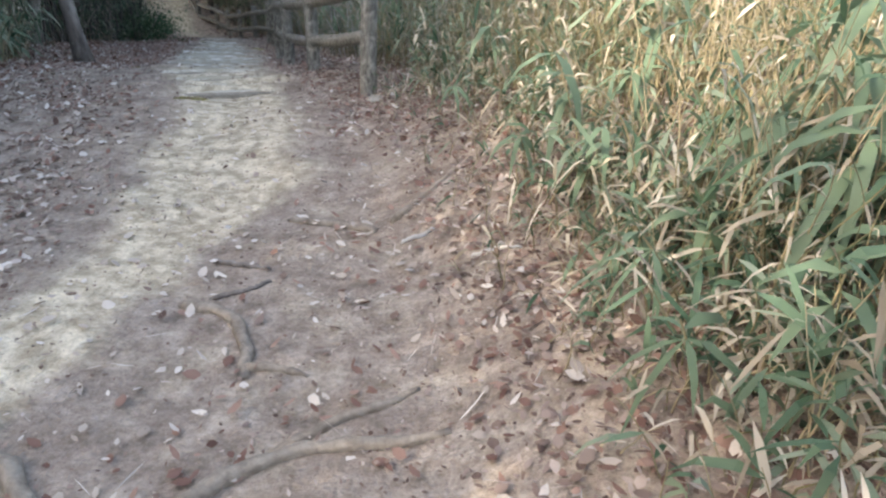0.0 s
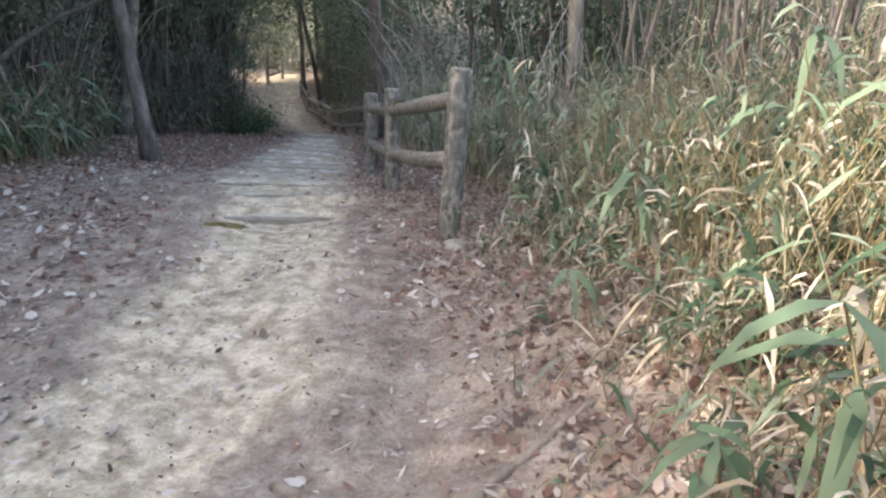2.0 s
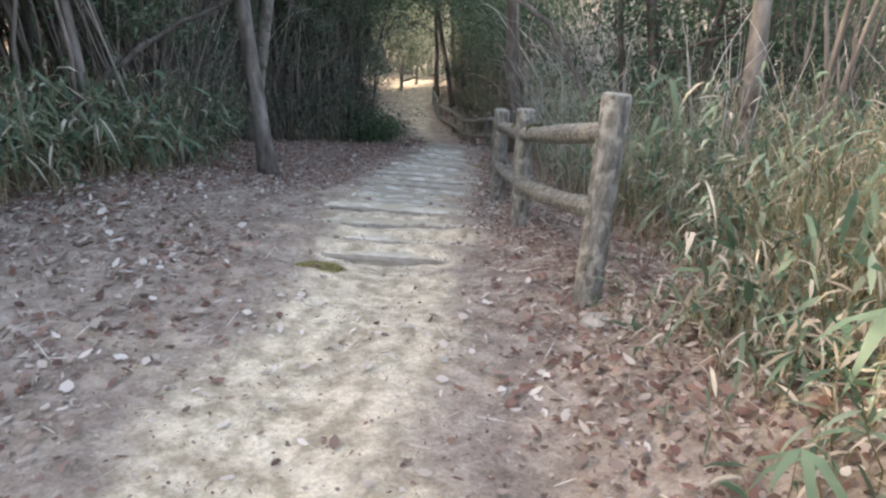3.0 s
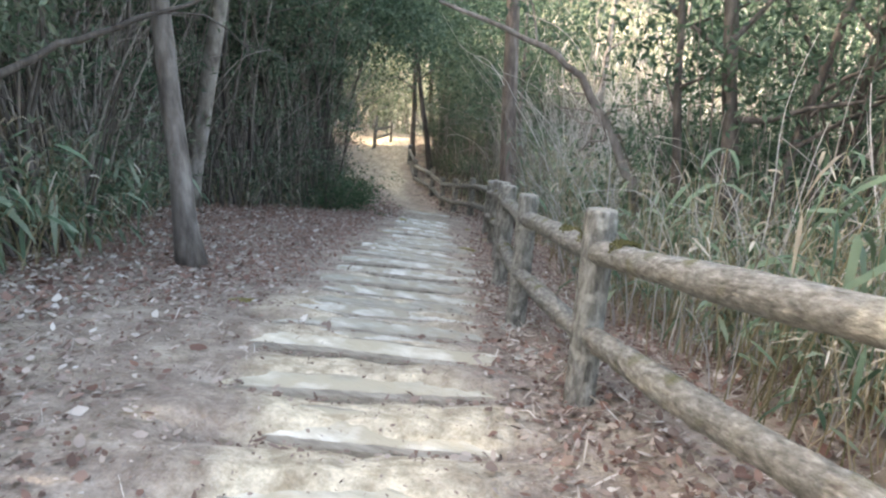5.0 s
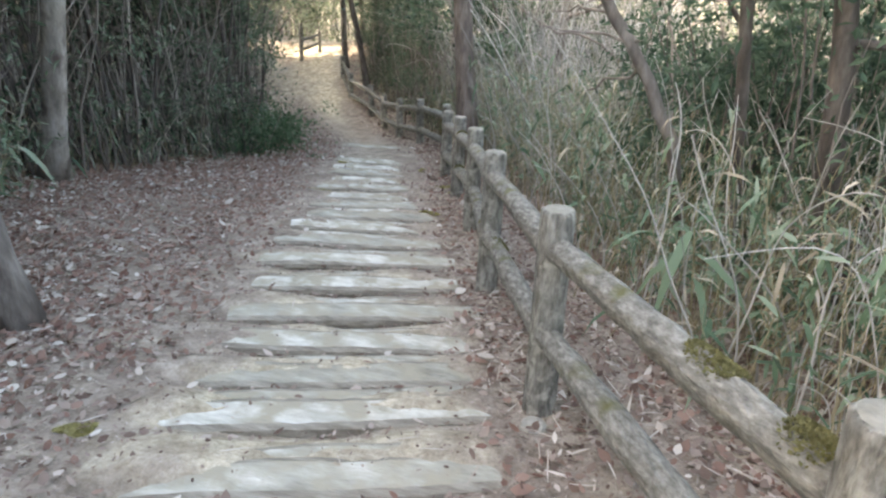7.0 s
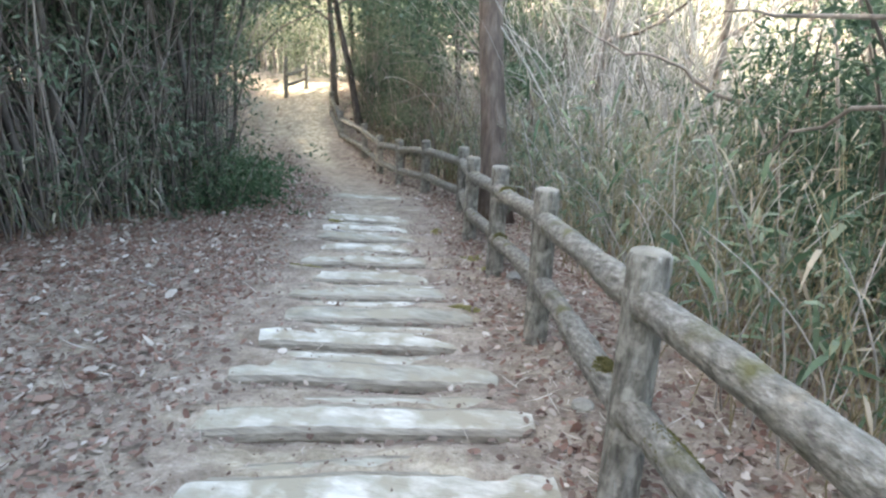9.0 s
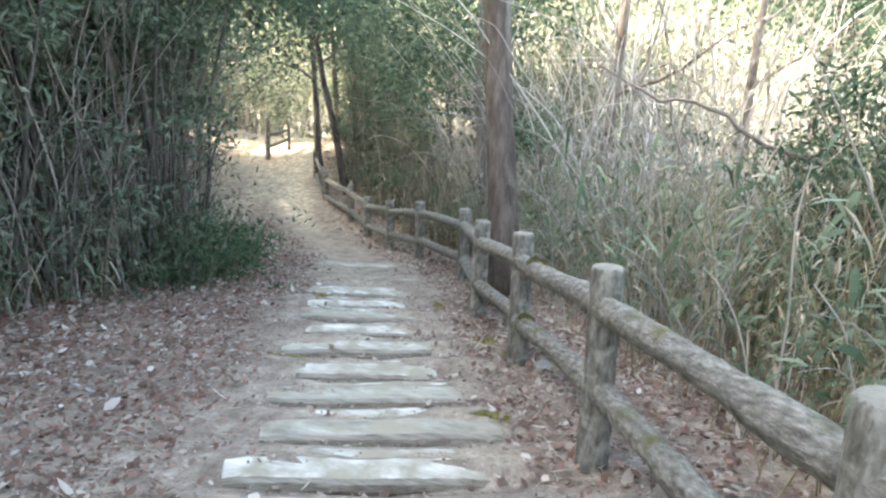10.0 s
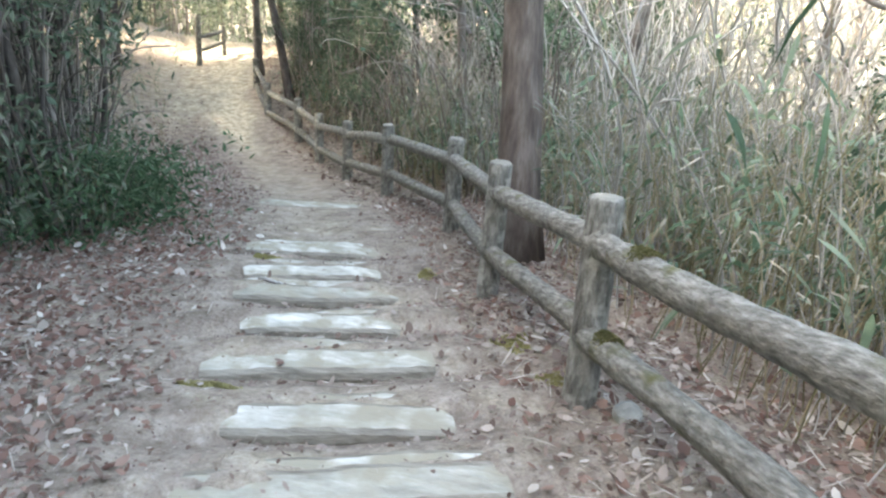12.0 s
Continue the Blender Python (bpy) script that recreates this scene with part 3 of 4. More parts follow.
tree(-8.0, 16.2, 5.6, 0.08, (0.08, 0.0), "evergreen tree rising from the dark thicket", BARK, 18, limbs=10, crown=EVERGREEN, leaves=7000, spread=2.1, first=0.36, leaf=0.1)
# This next tree stands out of view, added to keep sun off the rails.
tree(-9.0, 6.4, 7.6, 0.10, (0.03, 0.0), "evergreen tree rising from the dark thicket", DARK_SHADED_BARK, 27, limbs=11, crown=EVERGREEN, leaves=9000, spread=2.4, first=0.3, leaf=0.11)
tree(-8.2, 12.4, 5.8, 0.09, (0.08, 0.0), "evergreen tree rising from the dark thicket", BARK, 19, limbs=10, crown=EVERGREEN, leaves=7000, spread=2.1, first=0.36, leaf=0.1)
for k, (x, y, h) in enumerate([(2.4, 18.8, 6.2), (4.4, 20.6, 6.8), (1.6, 23.5, 7.0), (3.0, 25.5, 7.5), (0.6, 27.5, 7.5), (6.0, 17.5, 6.5)]):
    tree(x, y, h, 0.09, (0.04 * (k % 3 - 1), 0.0), "evergreen tree on the slope below the fence", BARK, 60 + k, limbs=10, crown=EVERGREEN, leaves=6500, spread=2.3, first=0.5, leaf=0.11, group="evergreen trees below the fence")


def bare_limb(name, pts, r0, r1, mat, label, seed, twigs=5):
    """A bare stem through a few bends, with forking twigs."""
    g = np.random.default_rng(seed)
    p = np.array(pts, float)
    t = np.linspace(0, len(p) - 1, 22)
    line = np.stack([np.interp(t, np.arange(len(p)), p[:, c]) for c in range(3)], -1)
    line[1:-1] = (line[:-2] + 2 * line[1:-1] + line[2:]) / 4
    line += g.normal(size=line.shape) * 0.012
    ob = thing(name, label, "branch", tuple(p[0]))
    part("stem", mesh_quads("stem", *tube_arrays(line, np.linspace(r0, r1, 22), 8, True, 0.06, 1.0, seed), mat, True), ob)
    for k in range(twigs):
        i = int(g.integers(6, 21))
        d = unit(g.normal(size=3) + np.array([0, 0, 0.6]))
        m = np.linspace(0, 1, 7)[:, None]
        tw = line[i] + d * m * g.uniform(0.4, 1.1) + np.cumsum(g.normal(size=(7, 3)), 0) * 0.035
        part("twig", mesh_quads("twig", *tube_arrays(tw, r1 * np.linspace(0.7, 0.2, 7), 5, False), mat, True), ob)


bare_limb("bare_branch", [(-0.72, 13.3, -2.75), (-0.85, 12.9, -1.9), (-1.10, 12.5, -1.15), (-1.38, 12.5, -0.61), (-1.76, 12.5, -0.12), (-2.25, 12.5, 0.10), (-3.0, 12.5, 0.35)], 0.06, 0.018, BARK, "crooked bare grey stem leaning over the bamboo grass", 51, 6)
bare_limb("bare_branch", [(0.9, 16.6, -3.5), (0.8, 16.3, -2.3), (0.6, 16.0, -1.15), (0.1, 15.8, -1.3), (-0.5, 15.8, -1.55), (-0.95, 15.9, -1.8)], 0.028, 0.008, BARK, "crooked bare brown branch over the slope", 52, 9)
bare_limb("bare_branch", [(0.5, 18.6, -4.0), (0.2, 18.0, -2.6), (-0.5, 17.2, -1.9), (-1.1, 17.0, -1.7), (-1.5, 17.0, -1.42), (-2.0, 17.0, -1.38), (-2.4, 17.1, -1.15)], 0.028, 0.008, CANE, "twisting bare branch hanging across the clearing", 53, 10)


bare_limb("bare_branch", [(-6.3, 8.5, -1.3), (-5.75, 8.9, -0.85), (-5.35, 9.23, -0.5), (-5.14, 9.51, -0.23), (-4.83, 9.82, -0.03), (-4.52, 10.08, 0.12), (-4.0, 10.4, 0.34)], 0.045, 0.012, DARK_SHADED_BARK, "bare dark limb reaching out of the shaded thicket", 54, 5)


# ---- thickets ----
def stems_mesh(P, H, R, lean, mat, sides=4, seg=4, seed=0, bow=0.1):
    g = np.random.default_rng(seed)
    n = len(P)
    t = np.linspace(0, 1, seg)
    a = g.uniform(0, 2 * np.pi, n)
    dirn = np.stack([np.cos(a), np.sin(a)], -1) * (lean * g.uniform(0.1, 1, n))[:, None]
    pts = np.zeros((n, seg, 3))
    pts[:, :, :2] = P[:, None, :2] + dirn[:, None, :] * (H[:, None] * (t + bow * t * t))[:, :, None]
    pts[:, :, 2] = P[:, None, 2] + H[:, None] * t
    pts[:, 1:, :2] += g.normal(size=(n, seg - 1, 2)) * 0.02 * H[:, None, None] * bow * 2
    ang = np.linspace(0, 2 * np.pi, sides, endpoint=False)
    rr = R[:, None] * (1 - 0.7 * t)[None]
    ring = np.stack([np.cos(ang), np.sin(ang), 0 * ang], -1)
    v = (pts[:, :, None, :] + rr[:, :, None, None] * ring[None, None]).reshape(-1, 3)
    base = (np.arange(n) * seg * sides)[:, None, None]
    i = (np.arange(seg - 1) * sides)[None, :, None]
    k = np.arange(sides)[None, None, :]
    k2 = (k + 1) % sides
    f = np.stack([base + i + k, base + i + k2, base + i + sides + k2, base + i + sides + k], -1).reshape(-1, 4)
    return pts, v, f


def on_land(x, y):
    return np.stack([x, y, land(x, y)], -1)


def sasa(name, x, y, h, label, dry=0.4, per=7, size=0.2, seed=0, lean=0.35):
    """Bamboo grass: bowed culms with lance leaves that fan out from their upper part, green and dry ones."""
    g = np.random.default_rng(seed)
    P = on_land(x, y)
    P[:, 2] -= 0.03
    n = len(x)
    pts, v, f = stems_mesh(P, h, np.full(n, 0.0045), lean, CULM, 3, 5, seed, 0.6)
    stuff(name + "_culms", mesh_quads(name, v, f, CULM), "thin tan culms of " + label, "bamboo grass")
    s = g.uniform(0.35, 1.0, (n, per))
    j = s * 4
    lo = np.clip(np.floor(j).astype(int), 0, 3)
    w = (j - lo)[..., None]
    ar = np.arange(n)[:, None]
    p = (pts[ar, lo] * (1 - w) + pts[ar, lo + 1] * w).reshape(-1, 3)
    m = len(p)
    a = g.uniform(0, 2 * np.pi, m)
    d = np.stack([np.cos(a), np.sin(a), g.uniform(-0.6, 2.2, m)], -1)
    L = size * g.uniform(0.55, 1.3, m)
    W = L * g.uniform(0.06, 0.14, m)
    isdry = g.random(m) < dry
    dr = g.uniform(0.1, 1.1, m)
    for sel, mat, word in ((~isdry, SASA, "green"), (isdry, DRY_SASA, "dry straw-coloured")):
        k = np.where(sel)[0]
        v, f = blades(p[k], d[k], L[k], W[k] * (1.25 if mat is SASA else 0.8), dr[k])
        stuff(name + "_leaves", mesh_quads(name, v, f, mat), word + " lance leaves of " + label, "bamboo grass")


def scatter(n, x0, x1, y0, y1, keep, seed):
    g = np.random.default_rng(seed)
    x, y = g.uniform(x0, x1, n), g.uniform(y0, y1, n)
    k = keep(x, y, g)
    return x[k], y[k]


def right_of(y):
    """The line where the growth beside the trail begins: the fence from its first post on, the bank before."""
    fx = np.interp(y, [-5, 2, 3.4, 4.5, 5.6, 7.0, 8.9, 10.7, 12.4, 14.1, 15.7, 17.3, 19.1, 21.1, 29.3, 60], [1.0, 0.84, 0.72, 0.62, 0.40, -0.10, -0.85, -1.4, -1.85, -2.2, -2.55, -2.95, -3.3, -4.1, -8.3, -14])
    return fx


x, y = scatter(8200, -0.6, 4.5, 1.9, 7.8, lambda x, y, g: (x - right_of(y) > 0.35 * g.random(len(x)) ** 2 - 0.1) & (g.random(len(x)) < 0.45 + 0.55 * np.clip(bumps(x, y, 2.6, 8.0), -1, 1)), 11)
sasa("bank_sasa", x, y, np.random.default_rng(1).uniform(0.25, 1.15, len(x)) * (0.5 + 0.5 * sstep(0.0, 0.7, x - right_of(y))), "bamboo grass on the bank", 0.45, 7, 0.16, 21, 0.4)
x, y = scatter(2200, -0.9, 1.2, 1.6, 7.0, lambda x, y, g: (x - right_of(y) > -0.6 * g.random(len(x)) ** 1.5) & (x - right_of(y) < 0.3) & (g.random(len(x)) < 0.75), 18)
sasa("bank_sprouts", x, y, np.random.default_rng(9).uniform(0.06, 0.3, len(x)), "low sprouts at the foot of the bank", 0.6, 4, 0.13, 28, 0.5)
x, y = scatter(480, 0.4, 1.9, 1.75, 4.0, lambda x, y, g: (x - right_of(y) > -0.22 * g.random(len(x))), 20)
sasa("bank_foot_sasa", x, y, np.random.default_rng(12).uniform(0.12, 0.5, len(x)), "low bamboo grass at the foot of the bank", 0.45, 6, 0.18, 30, 0.5)
x, y = scatter(14500, -4.5, 6.0, 7.6, 24, lambda x, y, g: (x - right_of(y) > 0.12 + 0.5 * g.random(len(x))) & ((y < 12.8) | (y > 19) | (x < -0.75 + 0.22 * np.abs(y - 15.5)) | (g.random(len(x)) < 0.2)), 12)
sasa("slope_sasa", x, y, np.random.default_rng(2).uniform(0.4, 1.35, len(x)) * (1 + 0.35 * sstep(12.5, 15.5, y) * (1 - sstep(1.2, 2.1, x - right_of(y)))), "bamboo grass behind the fence", 0.28, 7, 0.17, 22, 0.3)


x, y = scatter(6000, 2.0, 11, -5, 11, lambda x, y, g: (x - right_of(y) > 0.3) & ~((x < 4.5) & (y > 1.0) & (y < 9.0)) & (g.random(len(x)) < 1.1 - 0.09 * x), 16)
sasa("outer_sasa", x, y, np.random.default_rng(6).uniform(0.4, 1.3, len(x)), "bamboo grass farther up the bank", 0.5, 5, 0.22, 26, 0.4)


def dry_tangle(name, n, x0, x1, y0, y1, hmin, hmax, seed, r, label, mat, keep, crook=0.045):
    """Long bowed dry stems and vines that arch over one another."""
    g = np.random.default_rng(seed)
    x, y = scatter(n, x0, x1, y0, y1, keep, seed)
    P = on_land(x, y)
    n = len(x)
    h = g.uniform(hmin, hmax, n)
    pieces = []
    for k in range(n):
        a = g.uniform(0, 2 * np.pi)
        t = np.linspace(0, 1, 8)
        out = g.uniform(0.1, 0.9) * h[k] * (0.6 + 3 * (crook - 0.045))
        ln = np.stack([P[k, 0] + np.cos(a) * out * t ** 1.6, P[k, 1] + np.sin(a) * out * t ** 1.6, P[k, 2] + h[k] * (t - g.uniform(0, 0.45) * t ** 3)], -1)
        ln[1:] += np.cumsum(g.normal(size=(7, 3)), 0) * crook * h[k] * 0.4
        q = np.linspace(0, 7, 15)
        ln = np.stack([np.interp(q, np.arange(8), ln[:, c]) for c in range(3)], -1)
        for _ in range(3):
            ln[1:-1] = (ln[:-2] + 2 * ln[1:-1] + ln[2:]) / 4
        pieces.append(tube_arrays(ln, r * g.uniform(0.35, 1.1) * np.linspace(1, 0.35, 15), 4, False))
    v, f = join(pieces)
    stuff(name, mesh_quads(name, v, f, mat, True), label, "dry brush")


dry_tangle("dry_branches", 2600, -7, 1.0, 17.5, 27, 1.0, 5.0, 61, 0.014, "pale tangle of bare dry branches and vines", PALE_BARK, lambda x, y, g: (x - right_of(y) > 0.9 + 0.12 * np.clip(y - 18, 0, 9)) & (x < -0.6 - 0.2 * (y - 19)), 0.11)
dry_tangle("dry_branches", 1000, -1.2, 6, 18.5, 28, 1.5, 6.5, 65, 0.016, "pale tangle of bare dry branches above the slope", PALE_BARK, lambda x, y, g: x > -1.2 - 0.2 * (y - 19), 0.11)
dry_tangle("hollow_canes", 1500, -9, -2.5, 19.5, 30, 0.8, 3.6, 66, 0.013, "grey dry canes behind the far fence", CANE, lambda x, y, g: (x - right_of(y) > 0.35) & (x - right_of(y) < 2.2), 0.06)
dry_tangle("dry_stalks", 4200, -4.0, 4.5, 8.5, 22, 0.5, 2.0, 62, 0.007, "pale dry stalks standing among the bamboo grass", PALE_BARK, lambda x, y, g: x - right_of(y) > 0.3)
dry_tangle("dry_stalks", 2400, 0.2, 4.0, 1.5, 8.5, 0.4, 1.3, 63, 0.004, "thin straw-coloured stalks on the bank", CULM, lambda x, y, g: x - right_of(y) > 0.1)


def left_of(y):
    return np.interp(y, [-10, 4, 8, 9.7, 12, 14, 15.4, 17.3, 18.2, 19.3, 20.3, 21.5, 24, 28, 32], [-4.8, -4.7, -4.9, -5.1, -6.4, -7.3, -7.1, -6.8, -6.5, -7.0, -7.9, -8.8, -9.0, -10.8, -13])


x, y = scatter(3500, -12, -4, 4, 23, lambda x, y, g: (left_of(y) - x > 0.5 * g.random(len(x))) & (left_of(y) - x < 2.6), 13)
sasa("woodland_sasa", x, y, np.random.default_rng(3).uniform(0.4, 1.2, len(x)), "bamboo grass at the foot of the dark thicket", 0.18, 7, 0.22, 23, 0.35)


x, y = scatter(2600, -8.5, -4.4, 5.5, 12.5, lambda x, y, g: (left_of(y) - x > -0.35 * g.random(len(x))) & (left_of(y) - x < 1.4), 14)
sasa("shade_sasa", x, y, np.random.default_rng(4).uniform(0.4, 1.1, len(x)), "bamboo grass in the shade left of the trail", 0.25, 7, 0.25, 24, 0.5)
x, y = scatter(1500, -9, -5.5, 12.5, 20, lambda x, y, g: (left_of(y) - x > -0.1) & (left_of(y) - x < 0.9), 15)
sasa("edge_sasa", x, y, np.random.default_rng(5).uniform(0.3, 0.9, len(x)), "bamboo grass along the thicket's edge", 0.35, 6, 0.2, 25, 0.5)


x, y = scatter(5000, -13, -1.5, 20.5, 34, lambda x, y, g: (x - right_of(y) > 0.25 + 0.3 * g.random(len(x))) & (x - right_of(y) < 4.5), 19)
sasa("hollow_sasa", x, y, np.random.default_rng(10).uniform(0.3, 1.2, len(x)), "bamboo grass behind the far fence", 0.3, 6, 0.2, 29, 0.4)


x, y = scatter(2200, -14, -6.5, 21, 33, lambda x, y, g: (centre(y) - x > 1.0 + 0.8 * g.random(len(x))) & (g.random(len(x)) < 0.25 + 0.5 * sstep(1.5, 3.5, centre(y) - x)), 17)
sasa("far_bank_sasa", x, y, np.random.default_rng(8).uniform(0.2, 0.8, len(x)), "dry bamboo grass on the far bank", 0.6, 5, 0.2, 27, 0.4)


def thicket(name, n, x0, x1, y0, y1, keep, hmin, hmax, seed, leaves, leaf, mat, label, stem=DARK_STEM, rmax=0.03, low=0.25, lean=0.1, clipped=None):
    g = np.random.default_rng(seed)
    x, y = scatter(n, x0, x1, y0, y1, keep, seed)
    n = len(x)
    P = on_land(x, y)
    P[:, 2] -= 0.05
    h = g.uniform(hmin, hmax, n)
    if clipped:
        h = h * clipped(x, y)
    pts, v, f = stems_mesh(P, h, g.uniform(0.35, 1, n) ** 2 * rmax + 0.006, lean, stem, 5, 6, seed, 0.35)
    stuff(name + "_stems", mesh_quads(name, v, f, stem, True), "crowded thin stems of " + label, "thicket")
    per = max(1, leaves // max(n, 1))
    sprays = 7
    cs = g.uniform(low, 1.0, (n, sprays)) ** 0.8
    co = g.normal(size=(n, sprays, 3)) * np.array([0.30, 0.30, 0.12])
    ar = np.arange(n)[:, None]
    pick = g.integers(0, sprays, (n, per))
    j = np.clip(cs[ar, pick], 0, 1) * 5
    lo = np.clip(np.floor(j).astype(int), 0, 4)
    w = (j - lo)[..., None]
    p = pts[ar, lo] * (1 - w) + pts[ar, lo + 1] * w + co[ar, pick]
    p = p.reshape(-1, 3)
    m = len(p)
    p = p + g.normal(size=(m, 3)) * np.array([1.5, 1.5, 0.8]) * leaf
    d = g.normal(size=(m, 3)) + np.array([0, 0, -0.4])
    v, f = diamonds(p, d, leaf * g.uniform(0.6, 1.4, m), leaf * 0.32 * g.uniform(0.6, 1.3, m))
    stuff(name + "_foliage", mesh_quads(name, v, f, mat), "dense dark leaves of " + label, "thicket")


def sun_lane(x, y):
    """Distance from a made-up strip of lower growth through the woods, which lets the low sun reach the bank."""
    return np.abs(y - (4.2 + 0.35 * x))


# Lowered along the made-up strip to let sun through to the bank.
thicket("left_thicket", 2500, -15, -4, -8, 20.6, lambda x, y, g: left_of(y) - x > 0.1 + 0.9 * g.random(len(x)), 2.6, 6.6, 31, 140000, 0.12, EVERGREEN, "the shaded woodland thicket", stem=DARK_STEM, lean=0.2, low=0.4, clipped=lambda x, y: 0.81 + 0.19 * sstep(0.5, 1.6, sun_lane(x, y)))
# Out-of-view hedge added to shade the bank's foot but not its top.
thicket("young_growth", 150, -8.5, -5.2, 0.0, 4.2, lambda x, y, g: sun_lane(x, y) < 1.3, 4.0, 5.15, 49, 12000, 0.12, EVERGREEN, "the unseen growth added to shade the foot of the bank", low=0.3)
# Tall woods added behind the thicket to keep direct sun off the trail.
thicket("tall_woods", 850, -24, -8.5, -12, 31, lambda x, y, g: (left_of(y) - x > 2.0) & (sun_lane(x, y) > 0.9) & (np.abs(y - 35.5 - 0.35 * x) > 1.0), 6.5, 11, 41, 150000, 0.26, EVERGREEN, "the tall woods added up the slope to shade the trail", rmax=0.08, low=0.3)
dry_tangle("thicket_canes", 4300, -10, -5, 10.5, 20.3, 0.4, 4.2, 64, 0.014, "grey dry canes along the thicket's edge", CANE, lambda x, y, g: (left_of(y) - x > -0.05) & (left_of(y) - x < 1.5), 0.055)
thicket("thicket_saplings", 170, -11, -5, 5, 20.2, lambda x, y, g: (left_of(y) - x > 0.25) & (left_of(y) - x < 2.2), 4.0, 8.0, 44, 30000, 0.10, EVERGREEN, "the saplings in the thicket", stem=BROWN_BARK, rmax=0.055, low=0.2, lean=0.16)
thicket("edge_growth", 1100, -9, -4.5, 9.5, 20.2, lambda x, y, g: (left_of(y) - x > 0.0) & (left_of(y) - x < 0.9), 1.2, 4.2, 43, 8000, 0.09, EDGE_LEAF, "the leafy edge of the thicket", stem=CANE, rmax=0.016, low=0.3, lean=0.3)
thicket("edge_boughs", 300, -9, -4.5, 9.5, 20.6, lambda x, y, g: (left_of(y) - x > 0.1) & (left_of(y) - x < 0.8), 2.6, 5.5, 45, 34000, 0.10, EDGE_LEAF, "the boughs over the thicket's edge", stem=DARK_SHADED_BARK, rmax=0.04, low=0.52, lean=0.25)
thicket("thicket_trunks", 170, -9, -4.5, 12.5, 20.4, lambda x, y, g: (left_of(y) - x > 0.1) & (left_of(y) - x < 0.7), 3.5, 6.0, 46, 6000, 0.10, EDGE_LEAF, "the dark trunks crowding the thicket's edge", stem=DARK_SHADED_BARK, rmax=0.075, low=0.5, lean=0.14)
thicket("low_edge_leaves", 260, -9, -4.5, 10.5, 20.4, lambda x, y, g: (left_of(y) - x > -0.15) & (left_of(y) - x < 0.5), 0.5, 2.4, 47, 6000, 0.10, EDGE_LEAF, "the low green growth along the thicket", stem=CANE, rmax=0.012, low=0.1, lean=0.4)
thicket("clearing_edge_brush", 420, -6, 0.3, 23.5, 31, lambda x, y, g: x > -2.5 - 0.25 * (y - 22), 1.6, 5.6, 48, 52000, 0.12, EDGE_LEAF, "the brush between the slope and the clearing", stem=CANE, rmax=0.03, low=0.03, lean=0.25)
# A gap is left on the sun's line to light the far crest.
thicket("far_left_woods", 700, -34, -8, 20, 48, lambda x, y, g: (left_of(y) - x > 0.2) & (np.abs(y - 35.5 - 0.35 * x) > 0.9), 3, 8, 32, 60000, 0.2, EVERGREEN, "the woods beyond", rmax=0.06)
thicket("hollow_thicket", 1000, -12, -1.5, 20, 36, lambda x, y, g: (x - right_of(y) > 0.6) & (x < -3.9 - 0.22 * (y - 20)), 1.0, 4.8, 33, 60000, 0.10, EDGE_LEAF, "the brush behind the far fence", stem=CANE, rmax=0.02, low=0.02)
thicket("green_fern_bush", 40, -7.1, -6.1, 17.6, 19.2, lambda x, y, g: x < left_of(y) + 0.25, 0.3, 0.85, 40, 6000, 0.085, FERN, "the low green bush beside the trail", rmax=0.012, low=0.1, lean=0.6)
thicket("slope_shrubs", 300, -1.3, 3.5, 13.2, 19, lambda x, y, g: (x > -0.95 + 0.22 * np.abs(y - 15.5)), 0.9, 3.1, 34, 80000, 0.085, EVERGREEN, "the evergreen shrubs on the slope", rmax=0.02, low=0.05, lean=0.5)
thicket("right_brush", 420, 0.7, 9, 6, 15.5, lambda x, y, g: x - right_of(y) > 1.6, 2.0, 5.5, 35, 48000, 0.06, EVERGREEN, "the brush right of the trail", rmax=0.025, low=0.15)
thicket("fence_brush", 70, -0.7, 1.6, 11.6, 15.2, lambda x, y, g: x - right_of(y) > 1.2, 1.6, 3.6, 42, 6000, 0.08, EVERGREEN, "the evergreen brush behind the fence", rmax=0.018, low=0.2, lean=0.3)
thicket("sunlit_bushes", 260, -24, -6, 33, 46, lambda x, y, g: np.ones(len(x), bool), 1.5, 5, 36, 40000, 0.2, SUNLIT_LEAF, "sunlit bushes beyond the crest", rmax=0.03, low=0.05)
thicket("distant_woods", 700, -70, 60, 48, 95, lambda x, y, g: np.ones(len(x), bool), 6, 14, 37, 130000, 0.4, SUNLIT_LEAF, "distant sunny woods", rmax=0.12, low=0.05)
thicket("clearing_bushes", 90, 3, 40, 46, 60, lambda x, y, g: g.random(len(x)) < 0.5, 1, 4.5, 38, 16000, 0.22, SUNLIT_LEAF, "sunny bushes round the clearing", rmax=0.03, low=0.05)
thicket("woods_behind", 500, -25, 25, -40, -9, lambda x, y, g: np.ones(len(x), bool), 5, 9, 39, 30000, 0.3, EVERGREEN, "woods behind the trail's start", rmax=0.08)


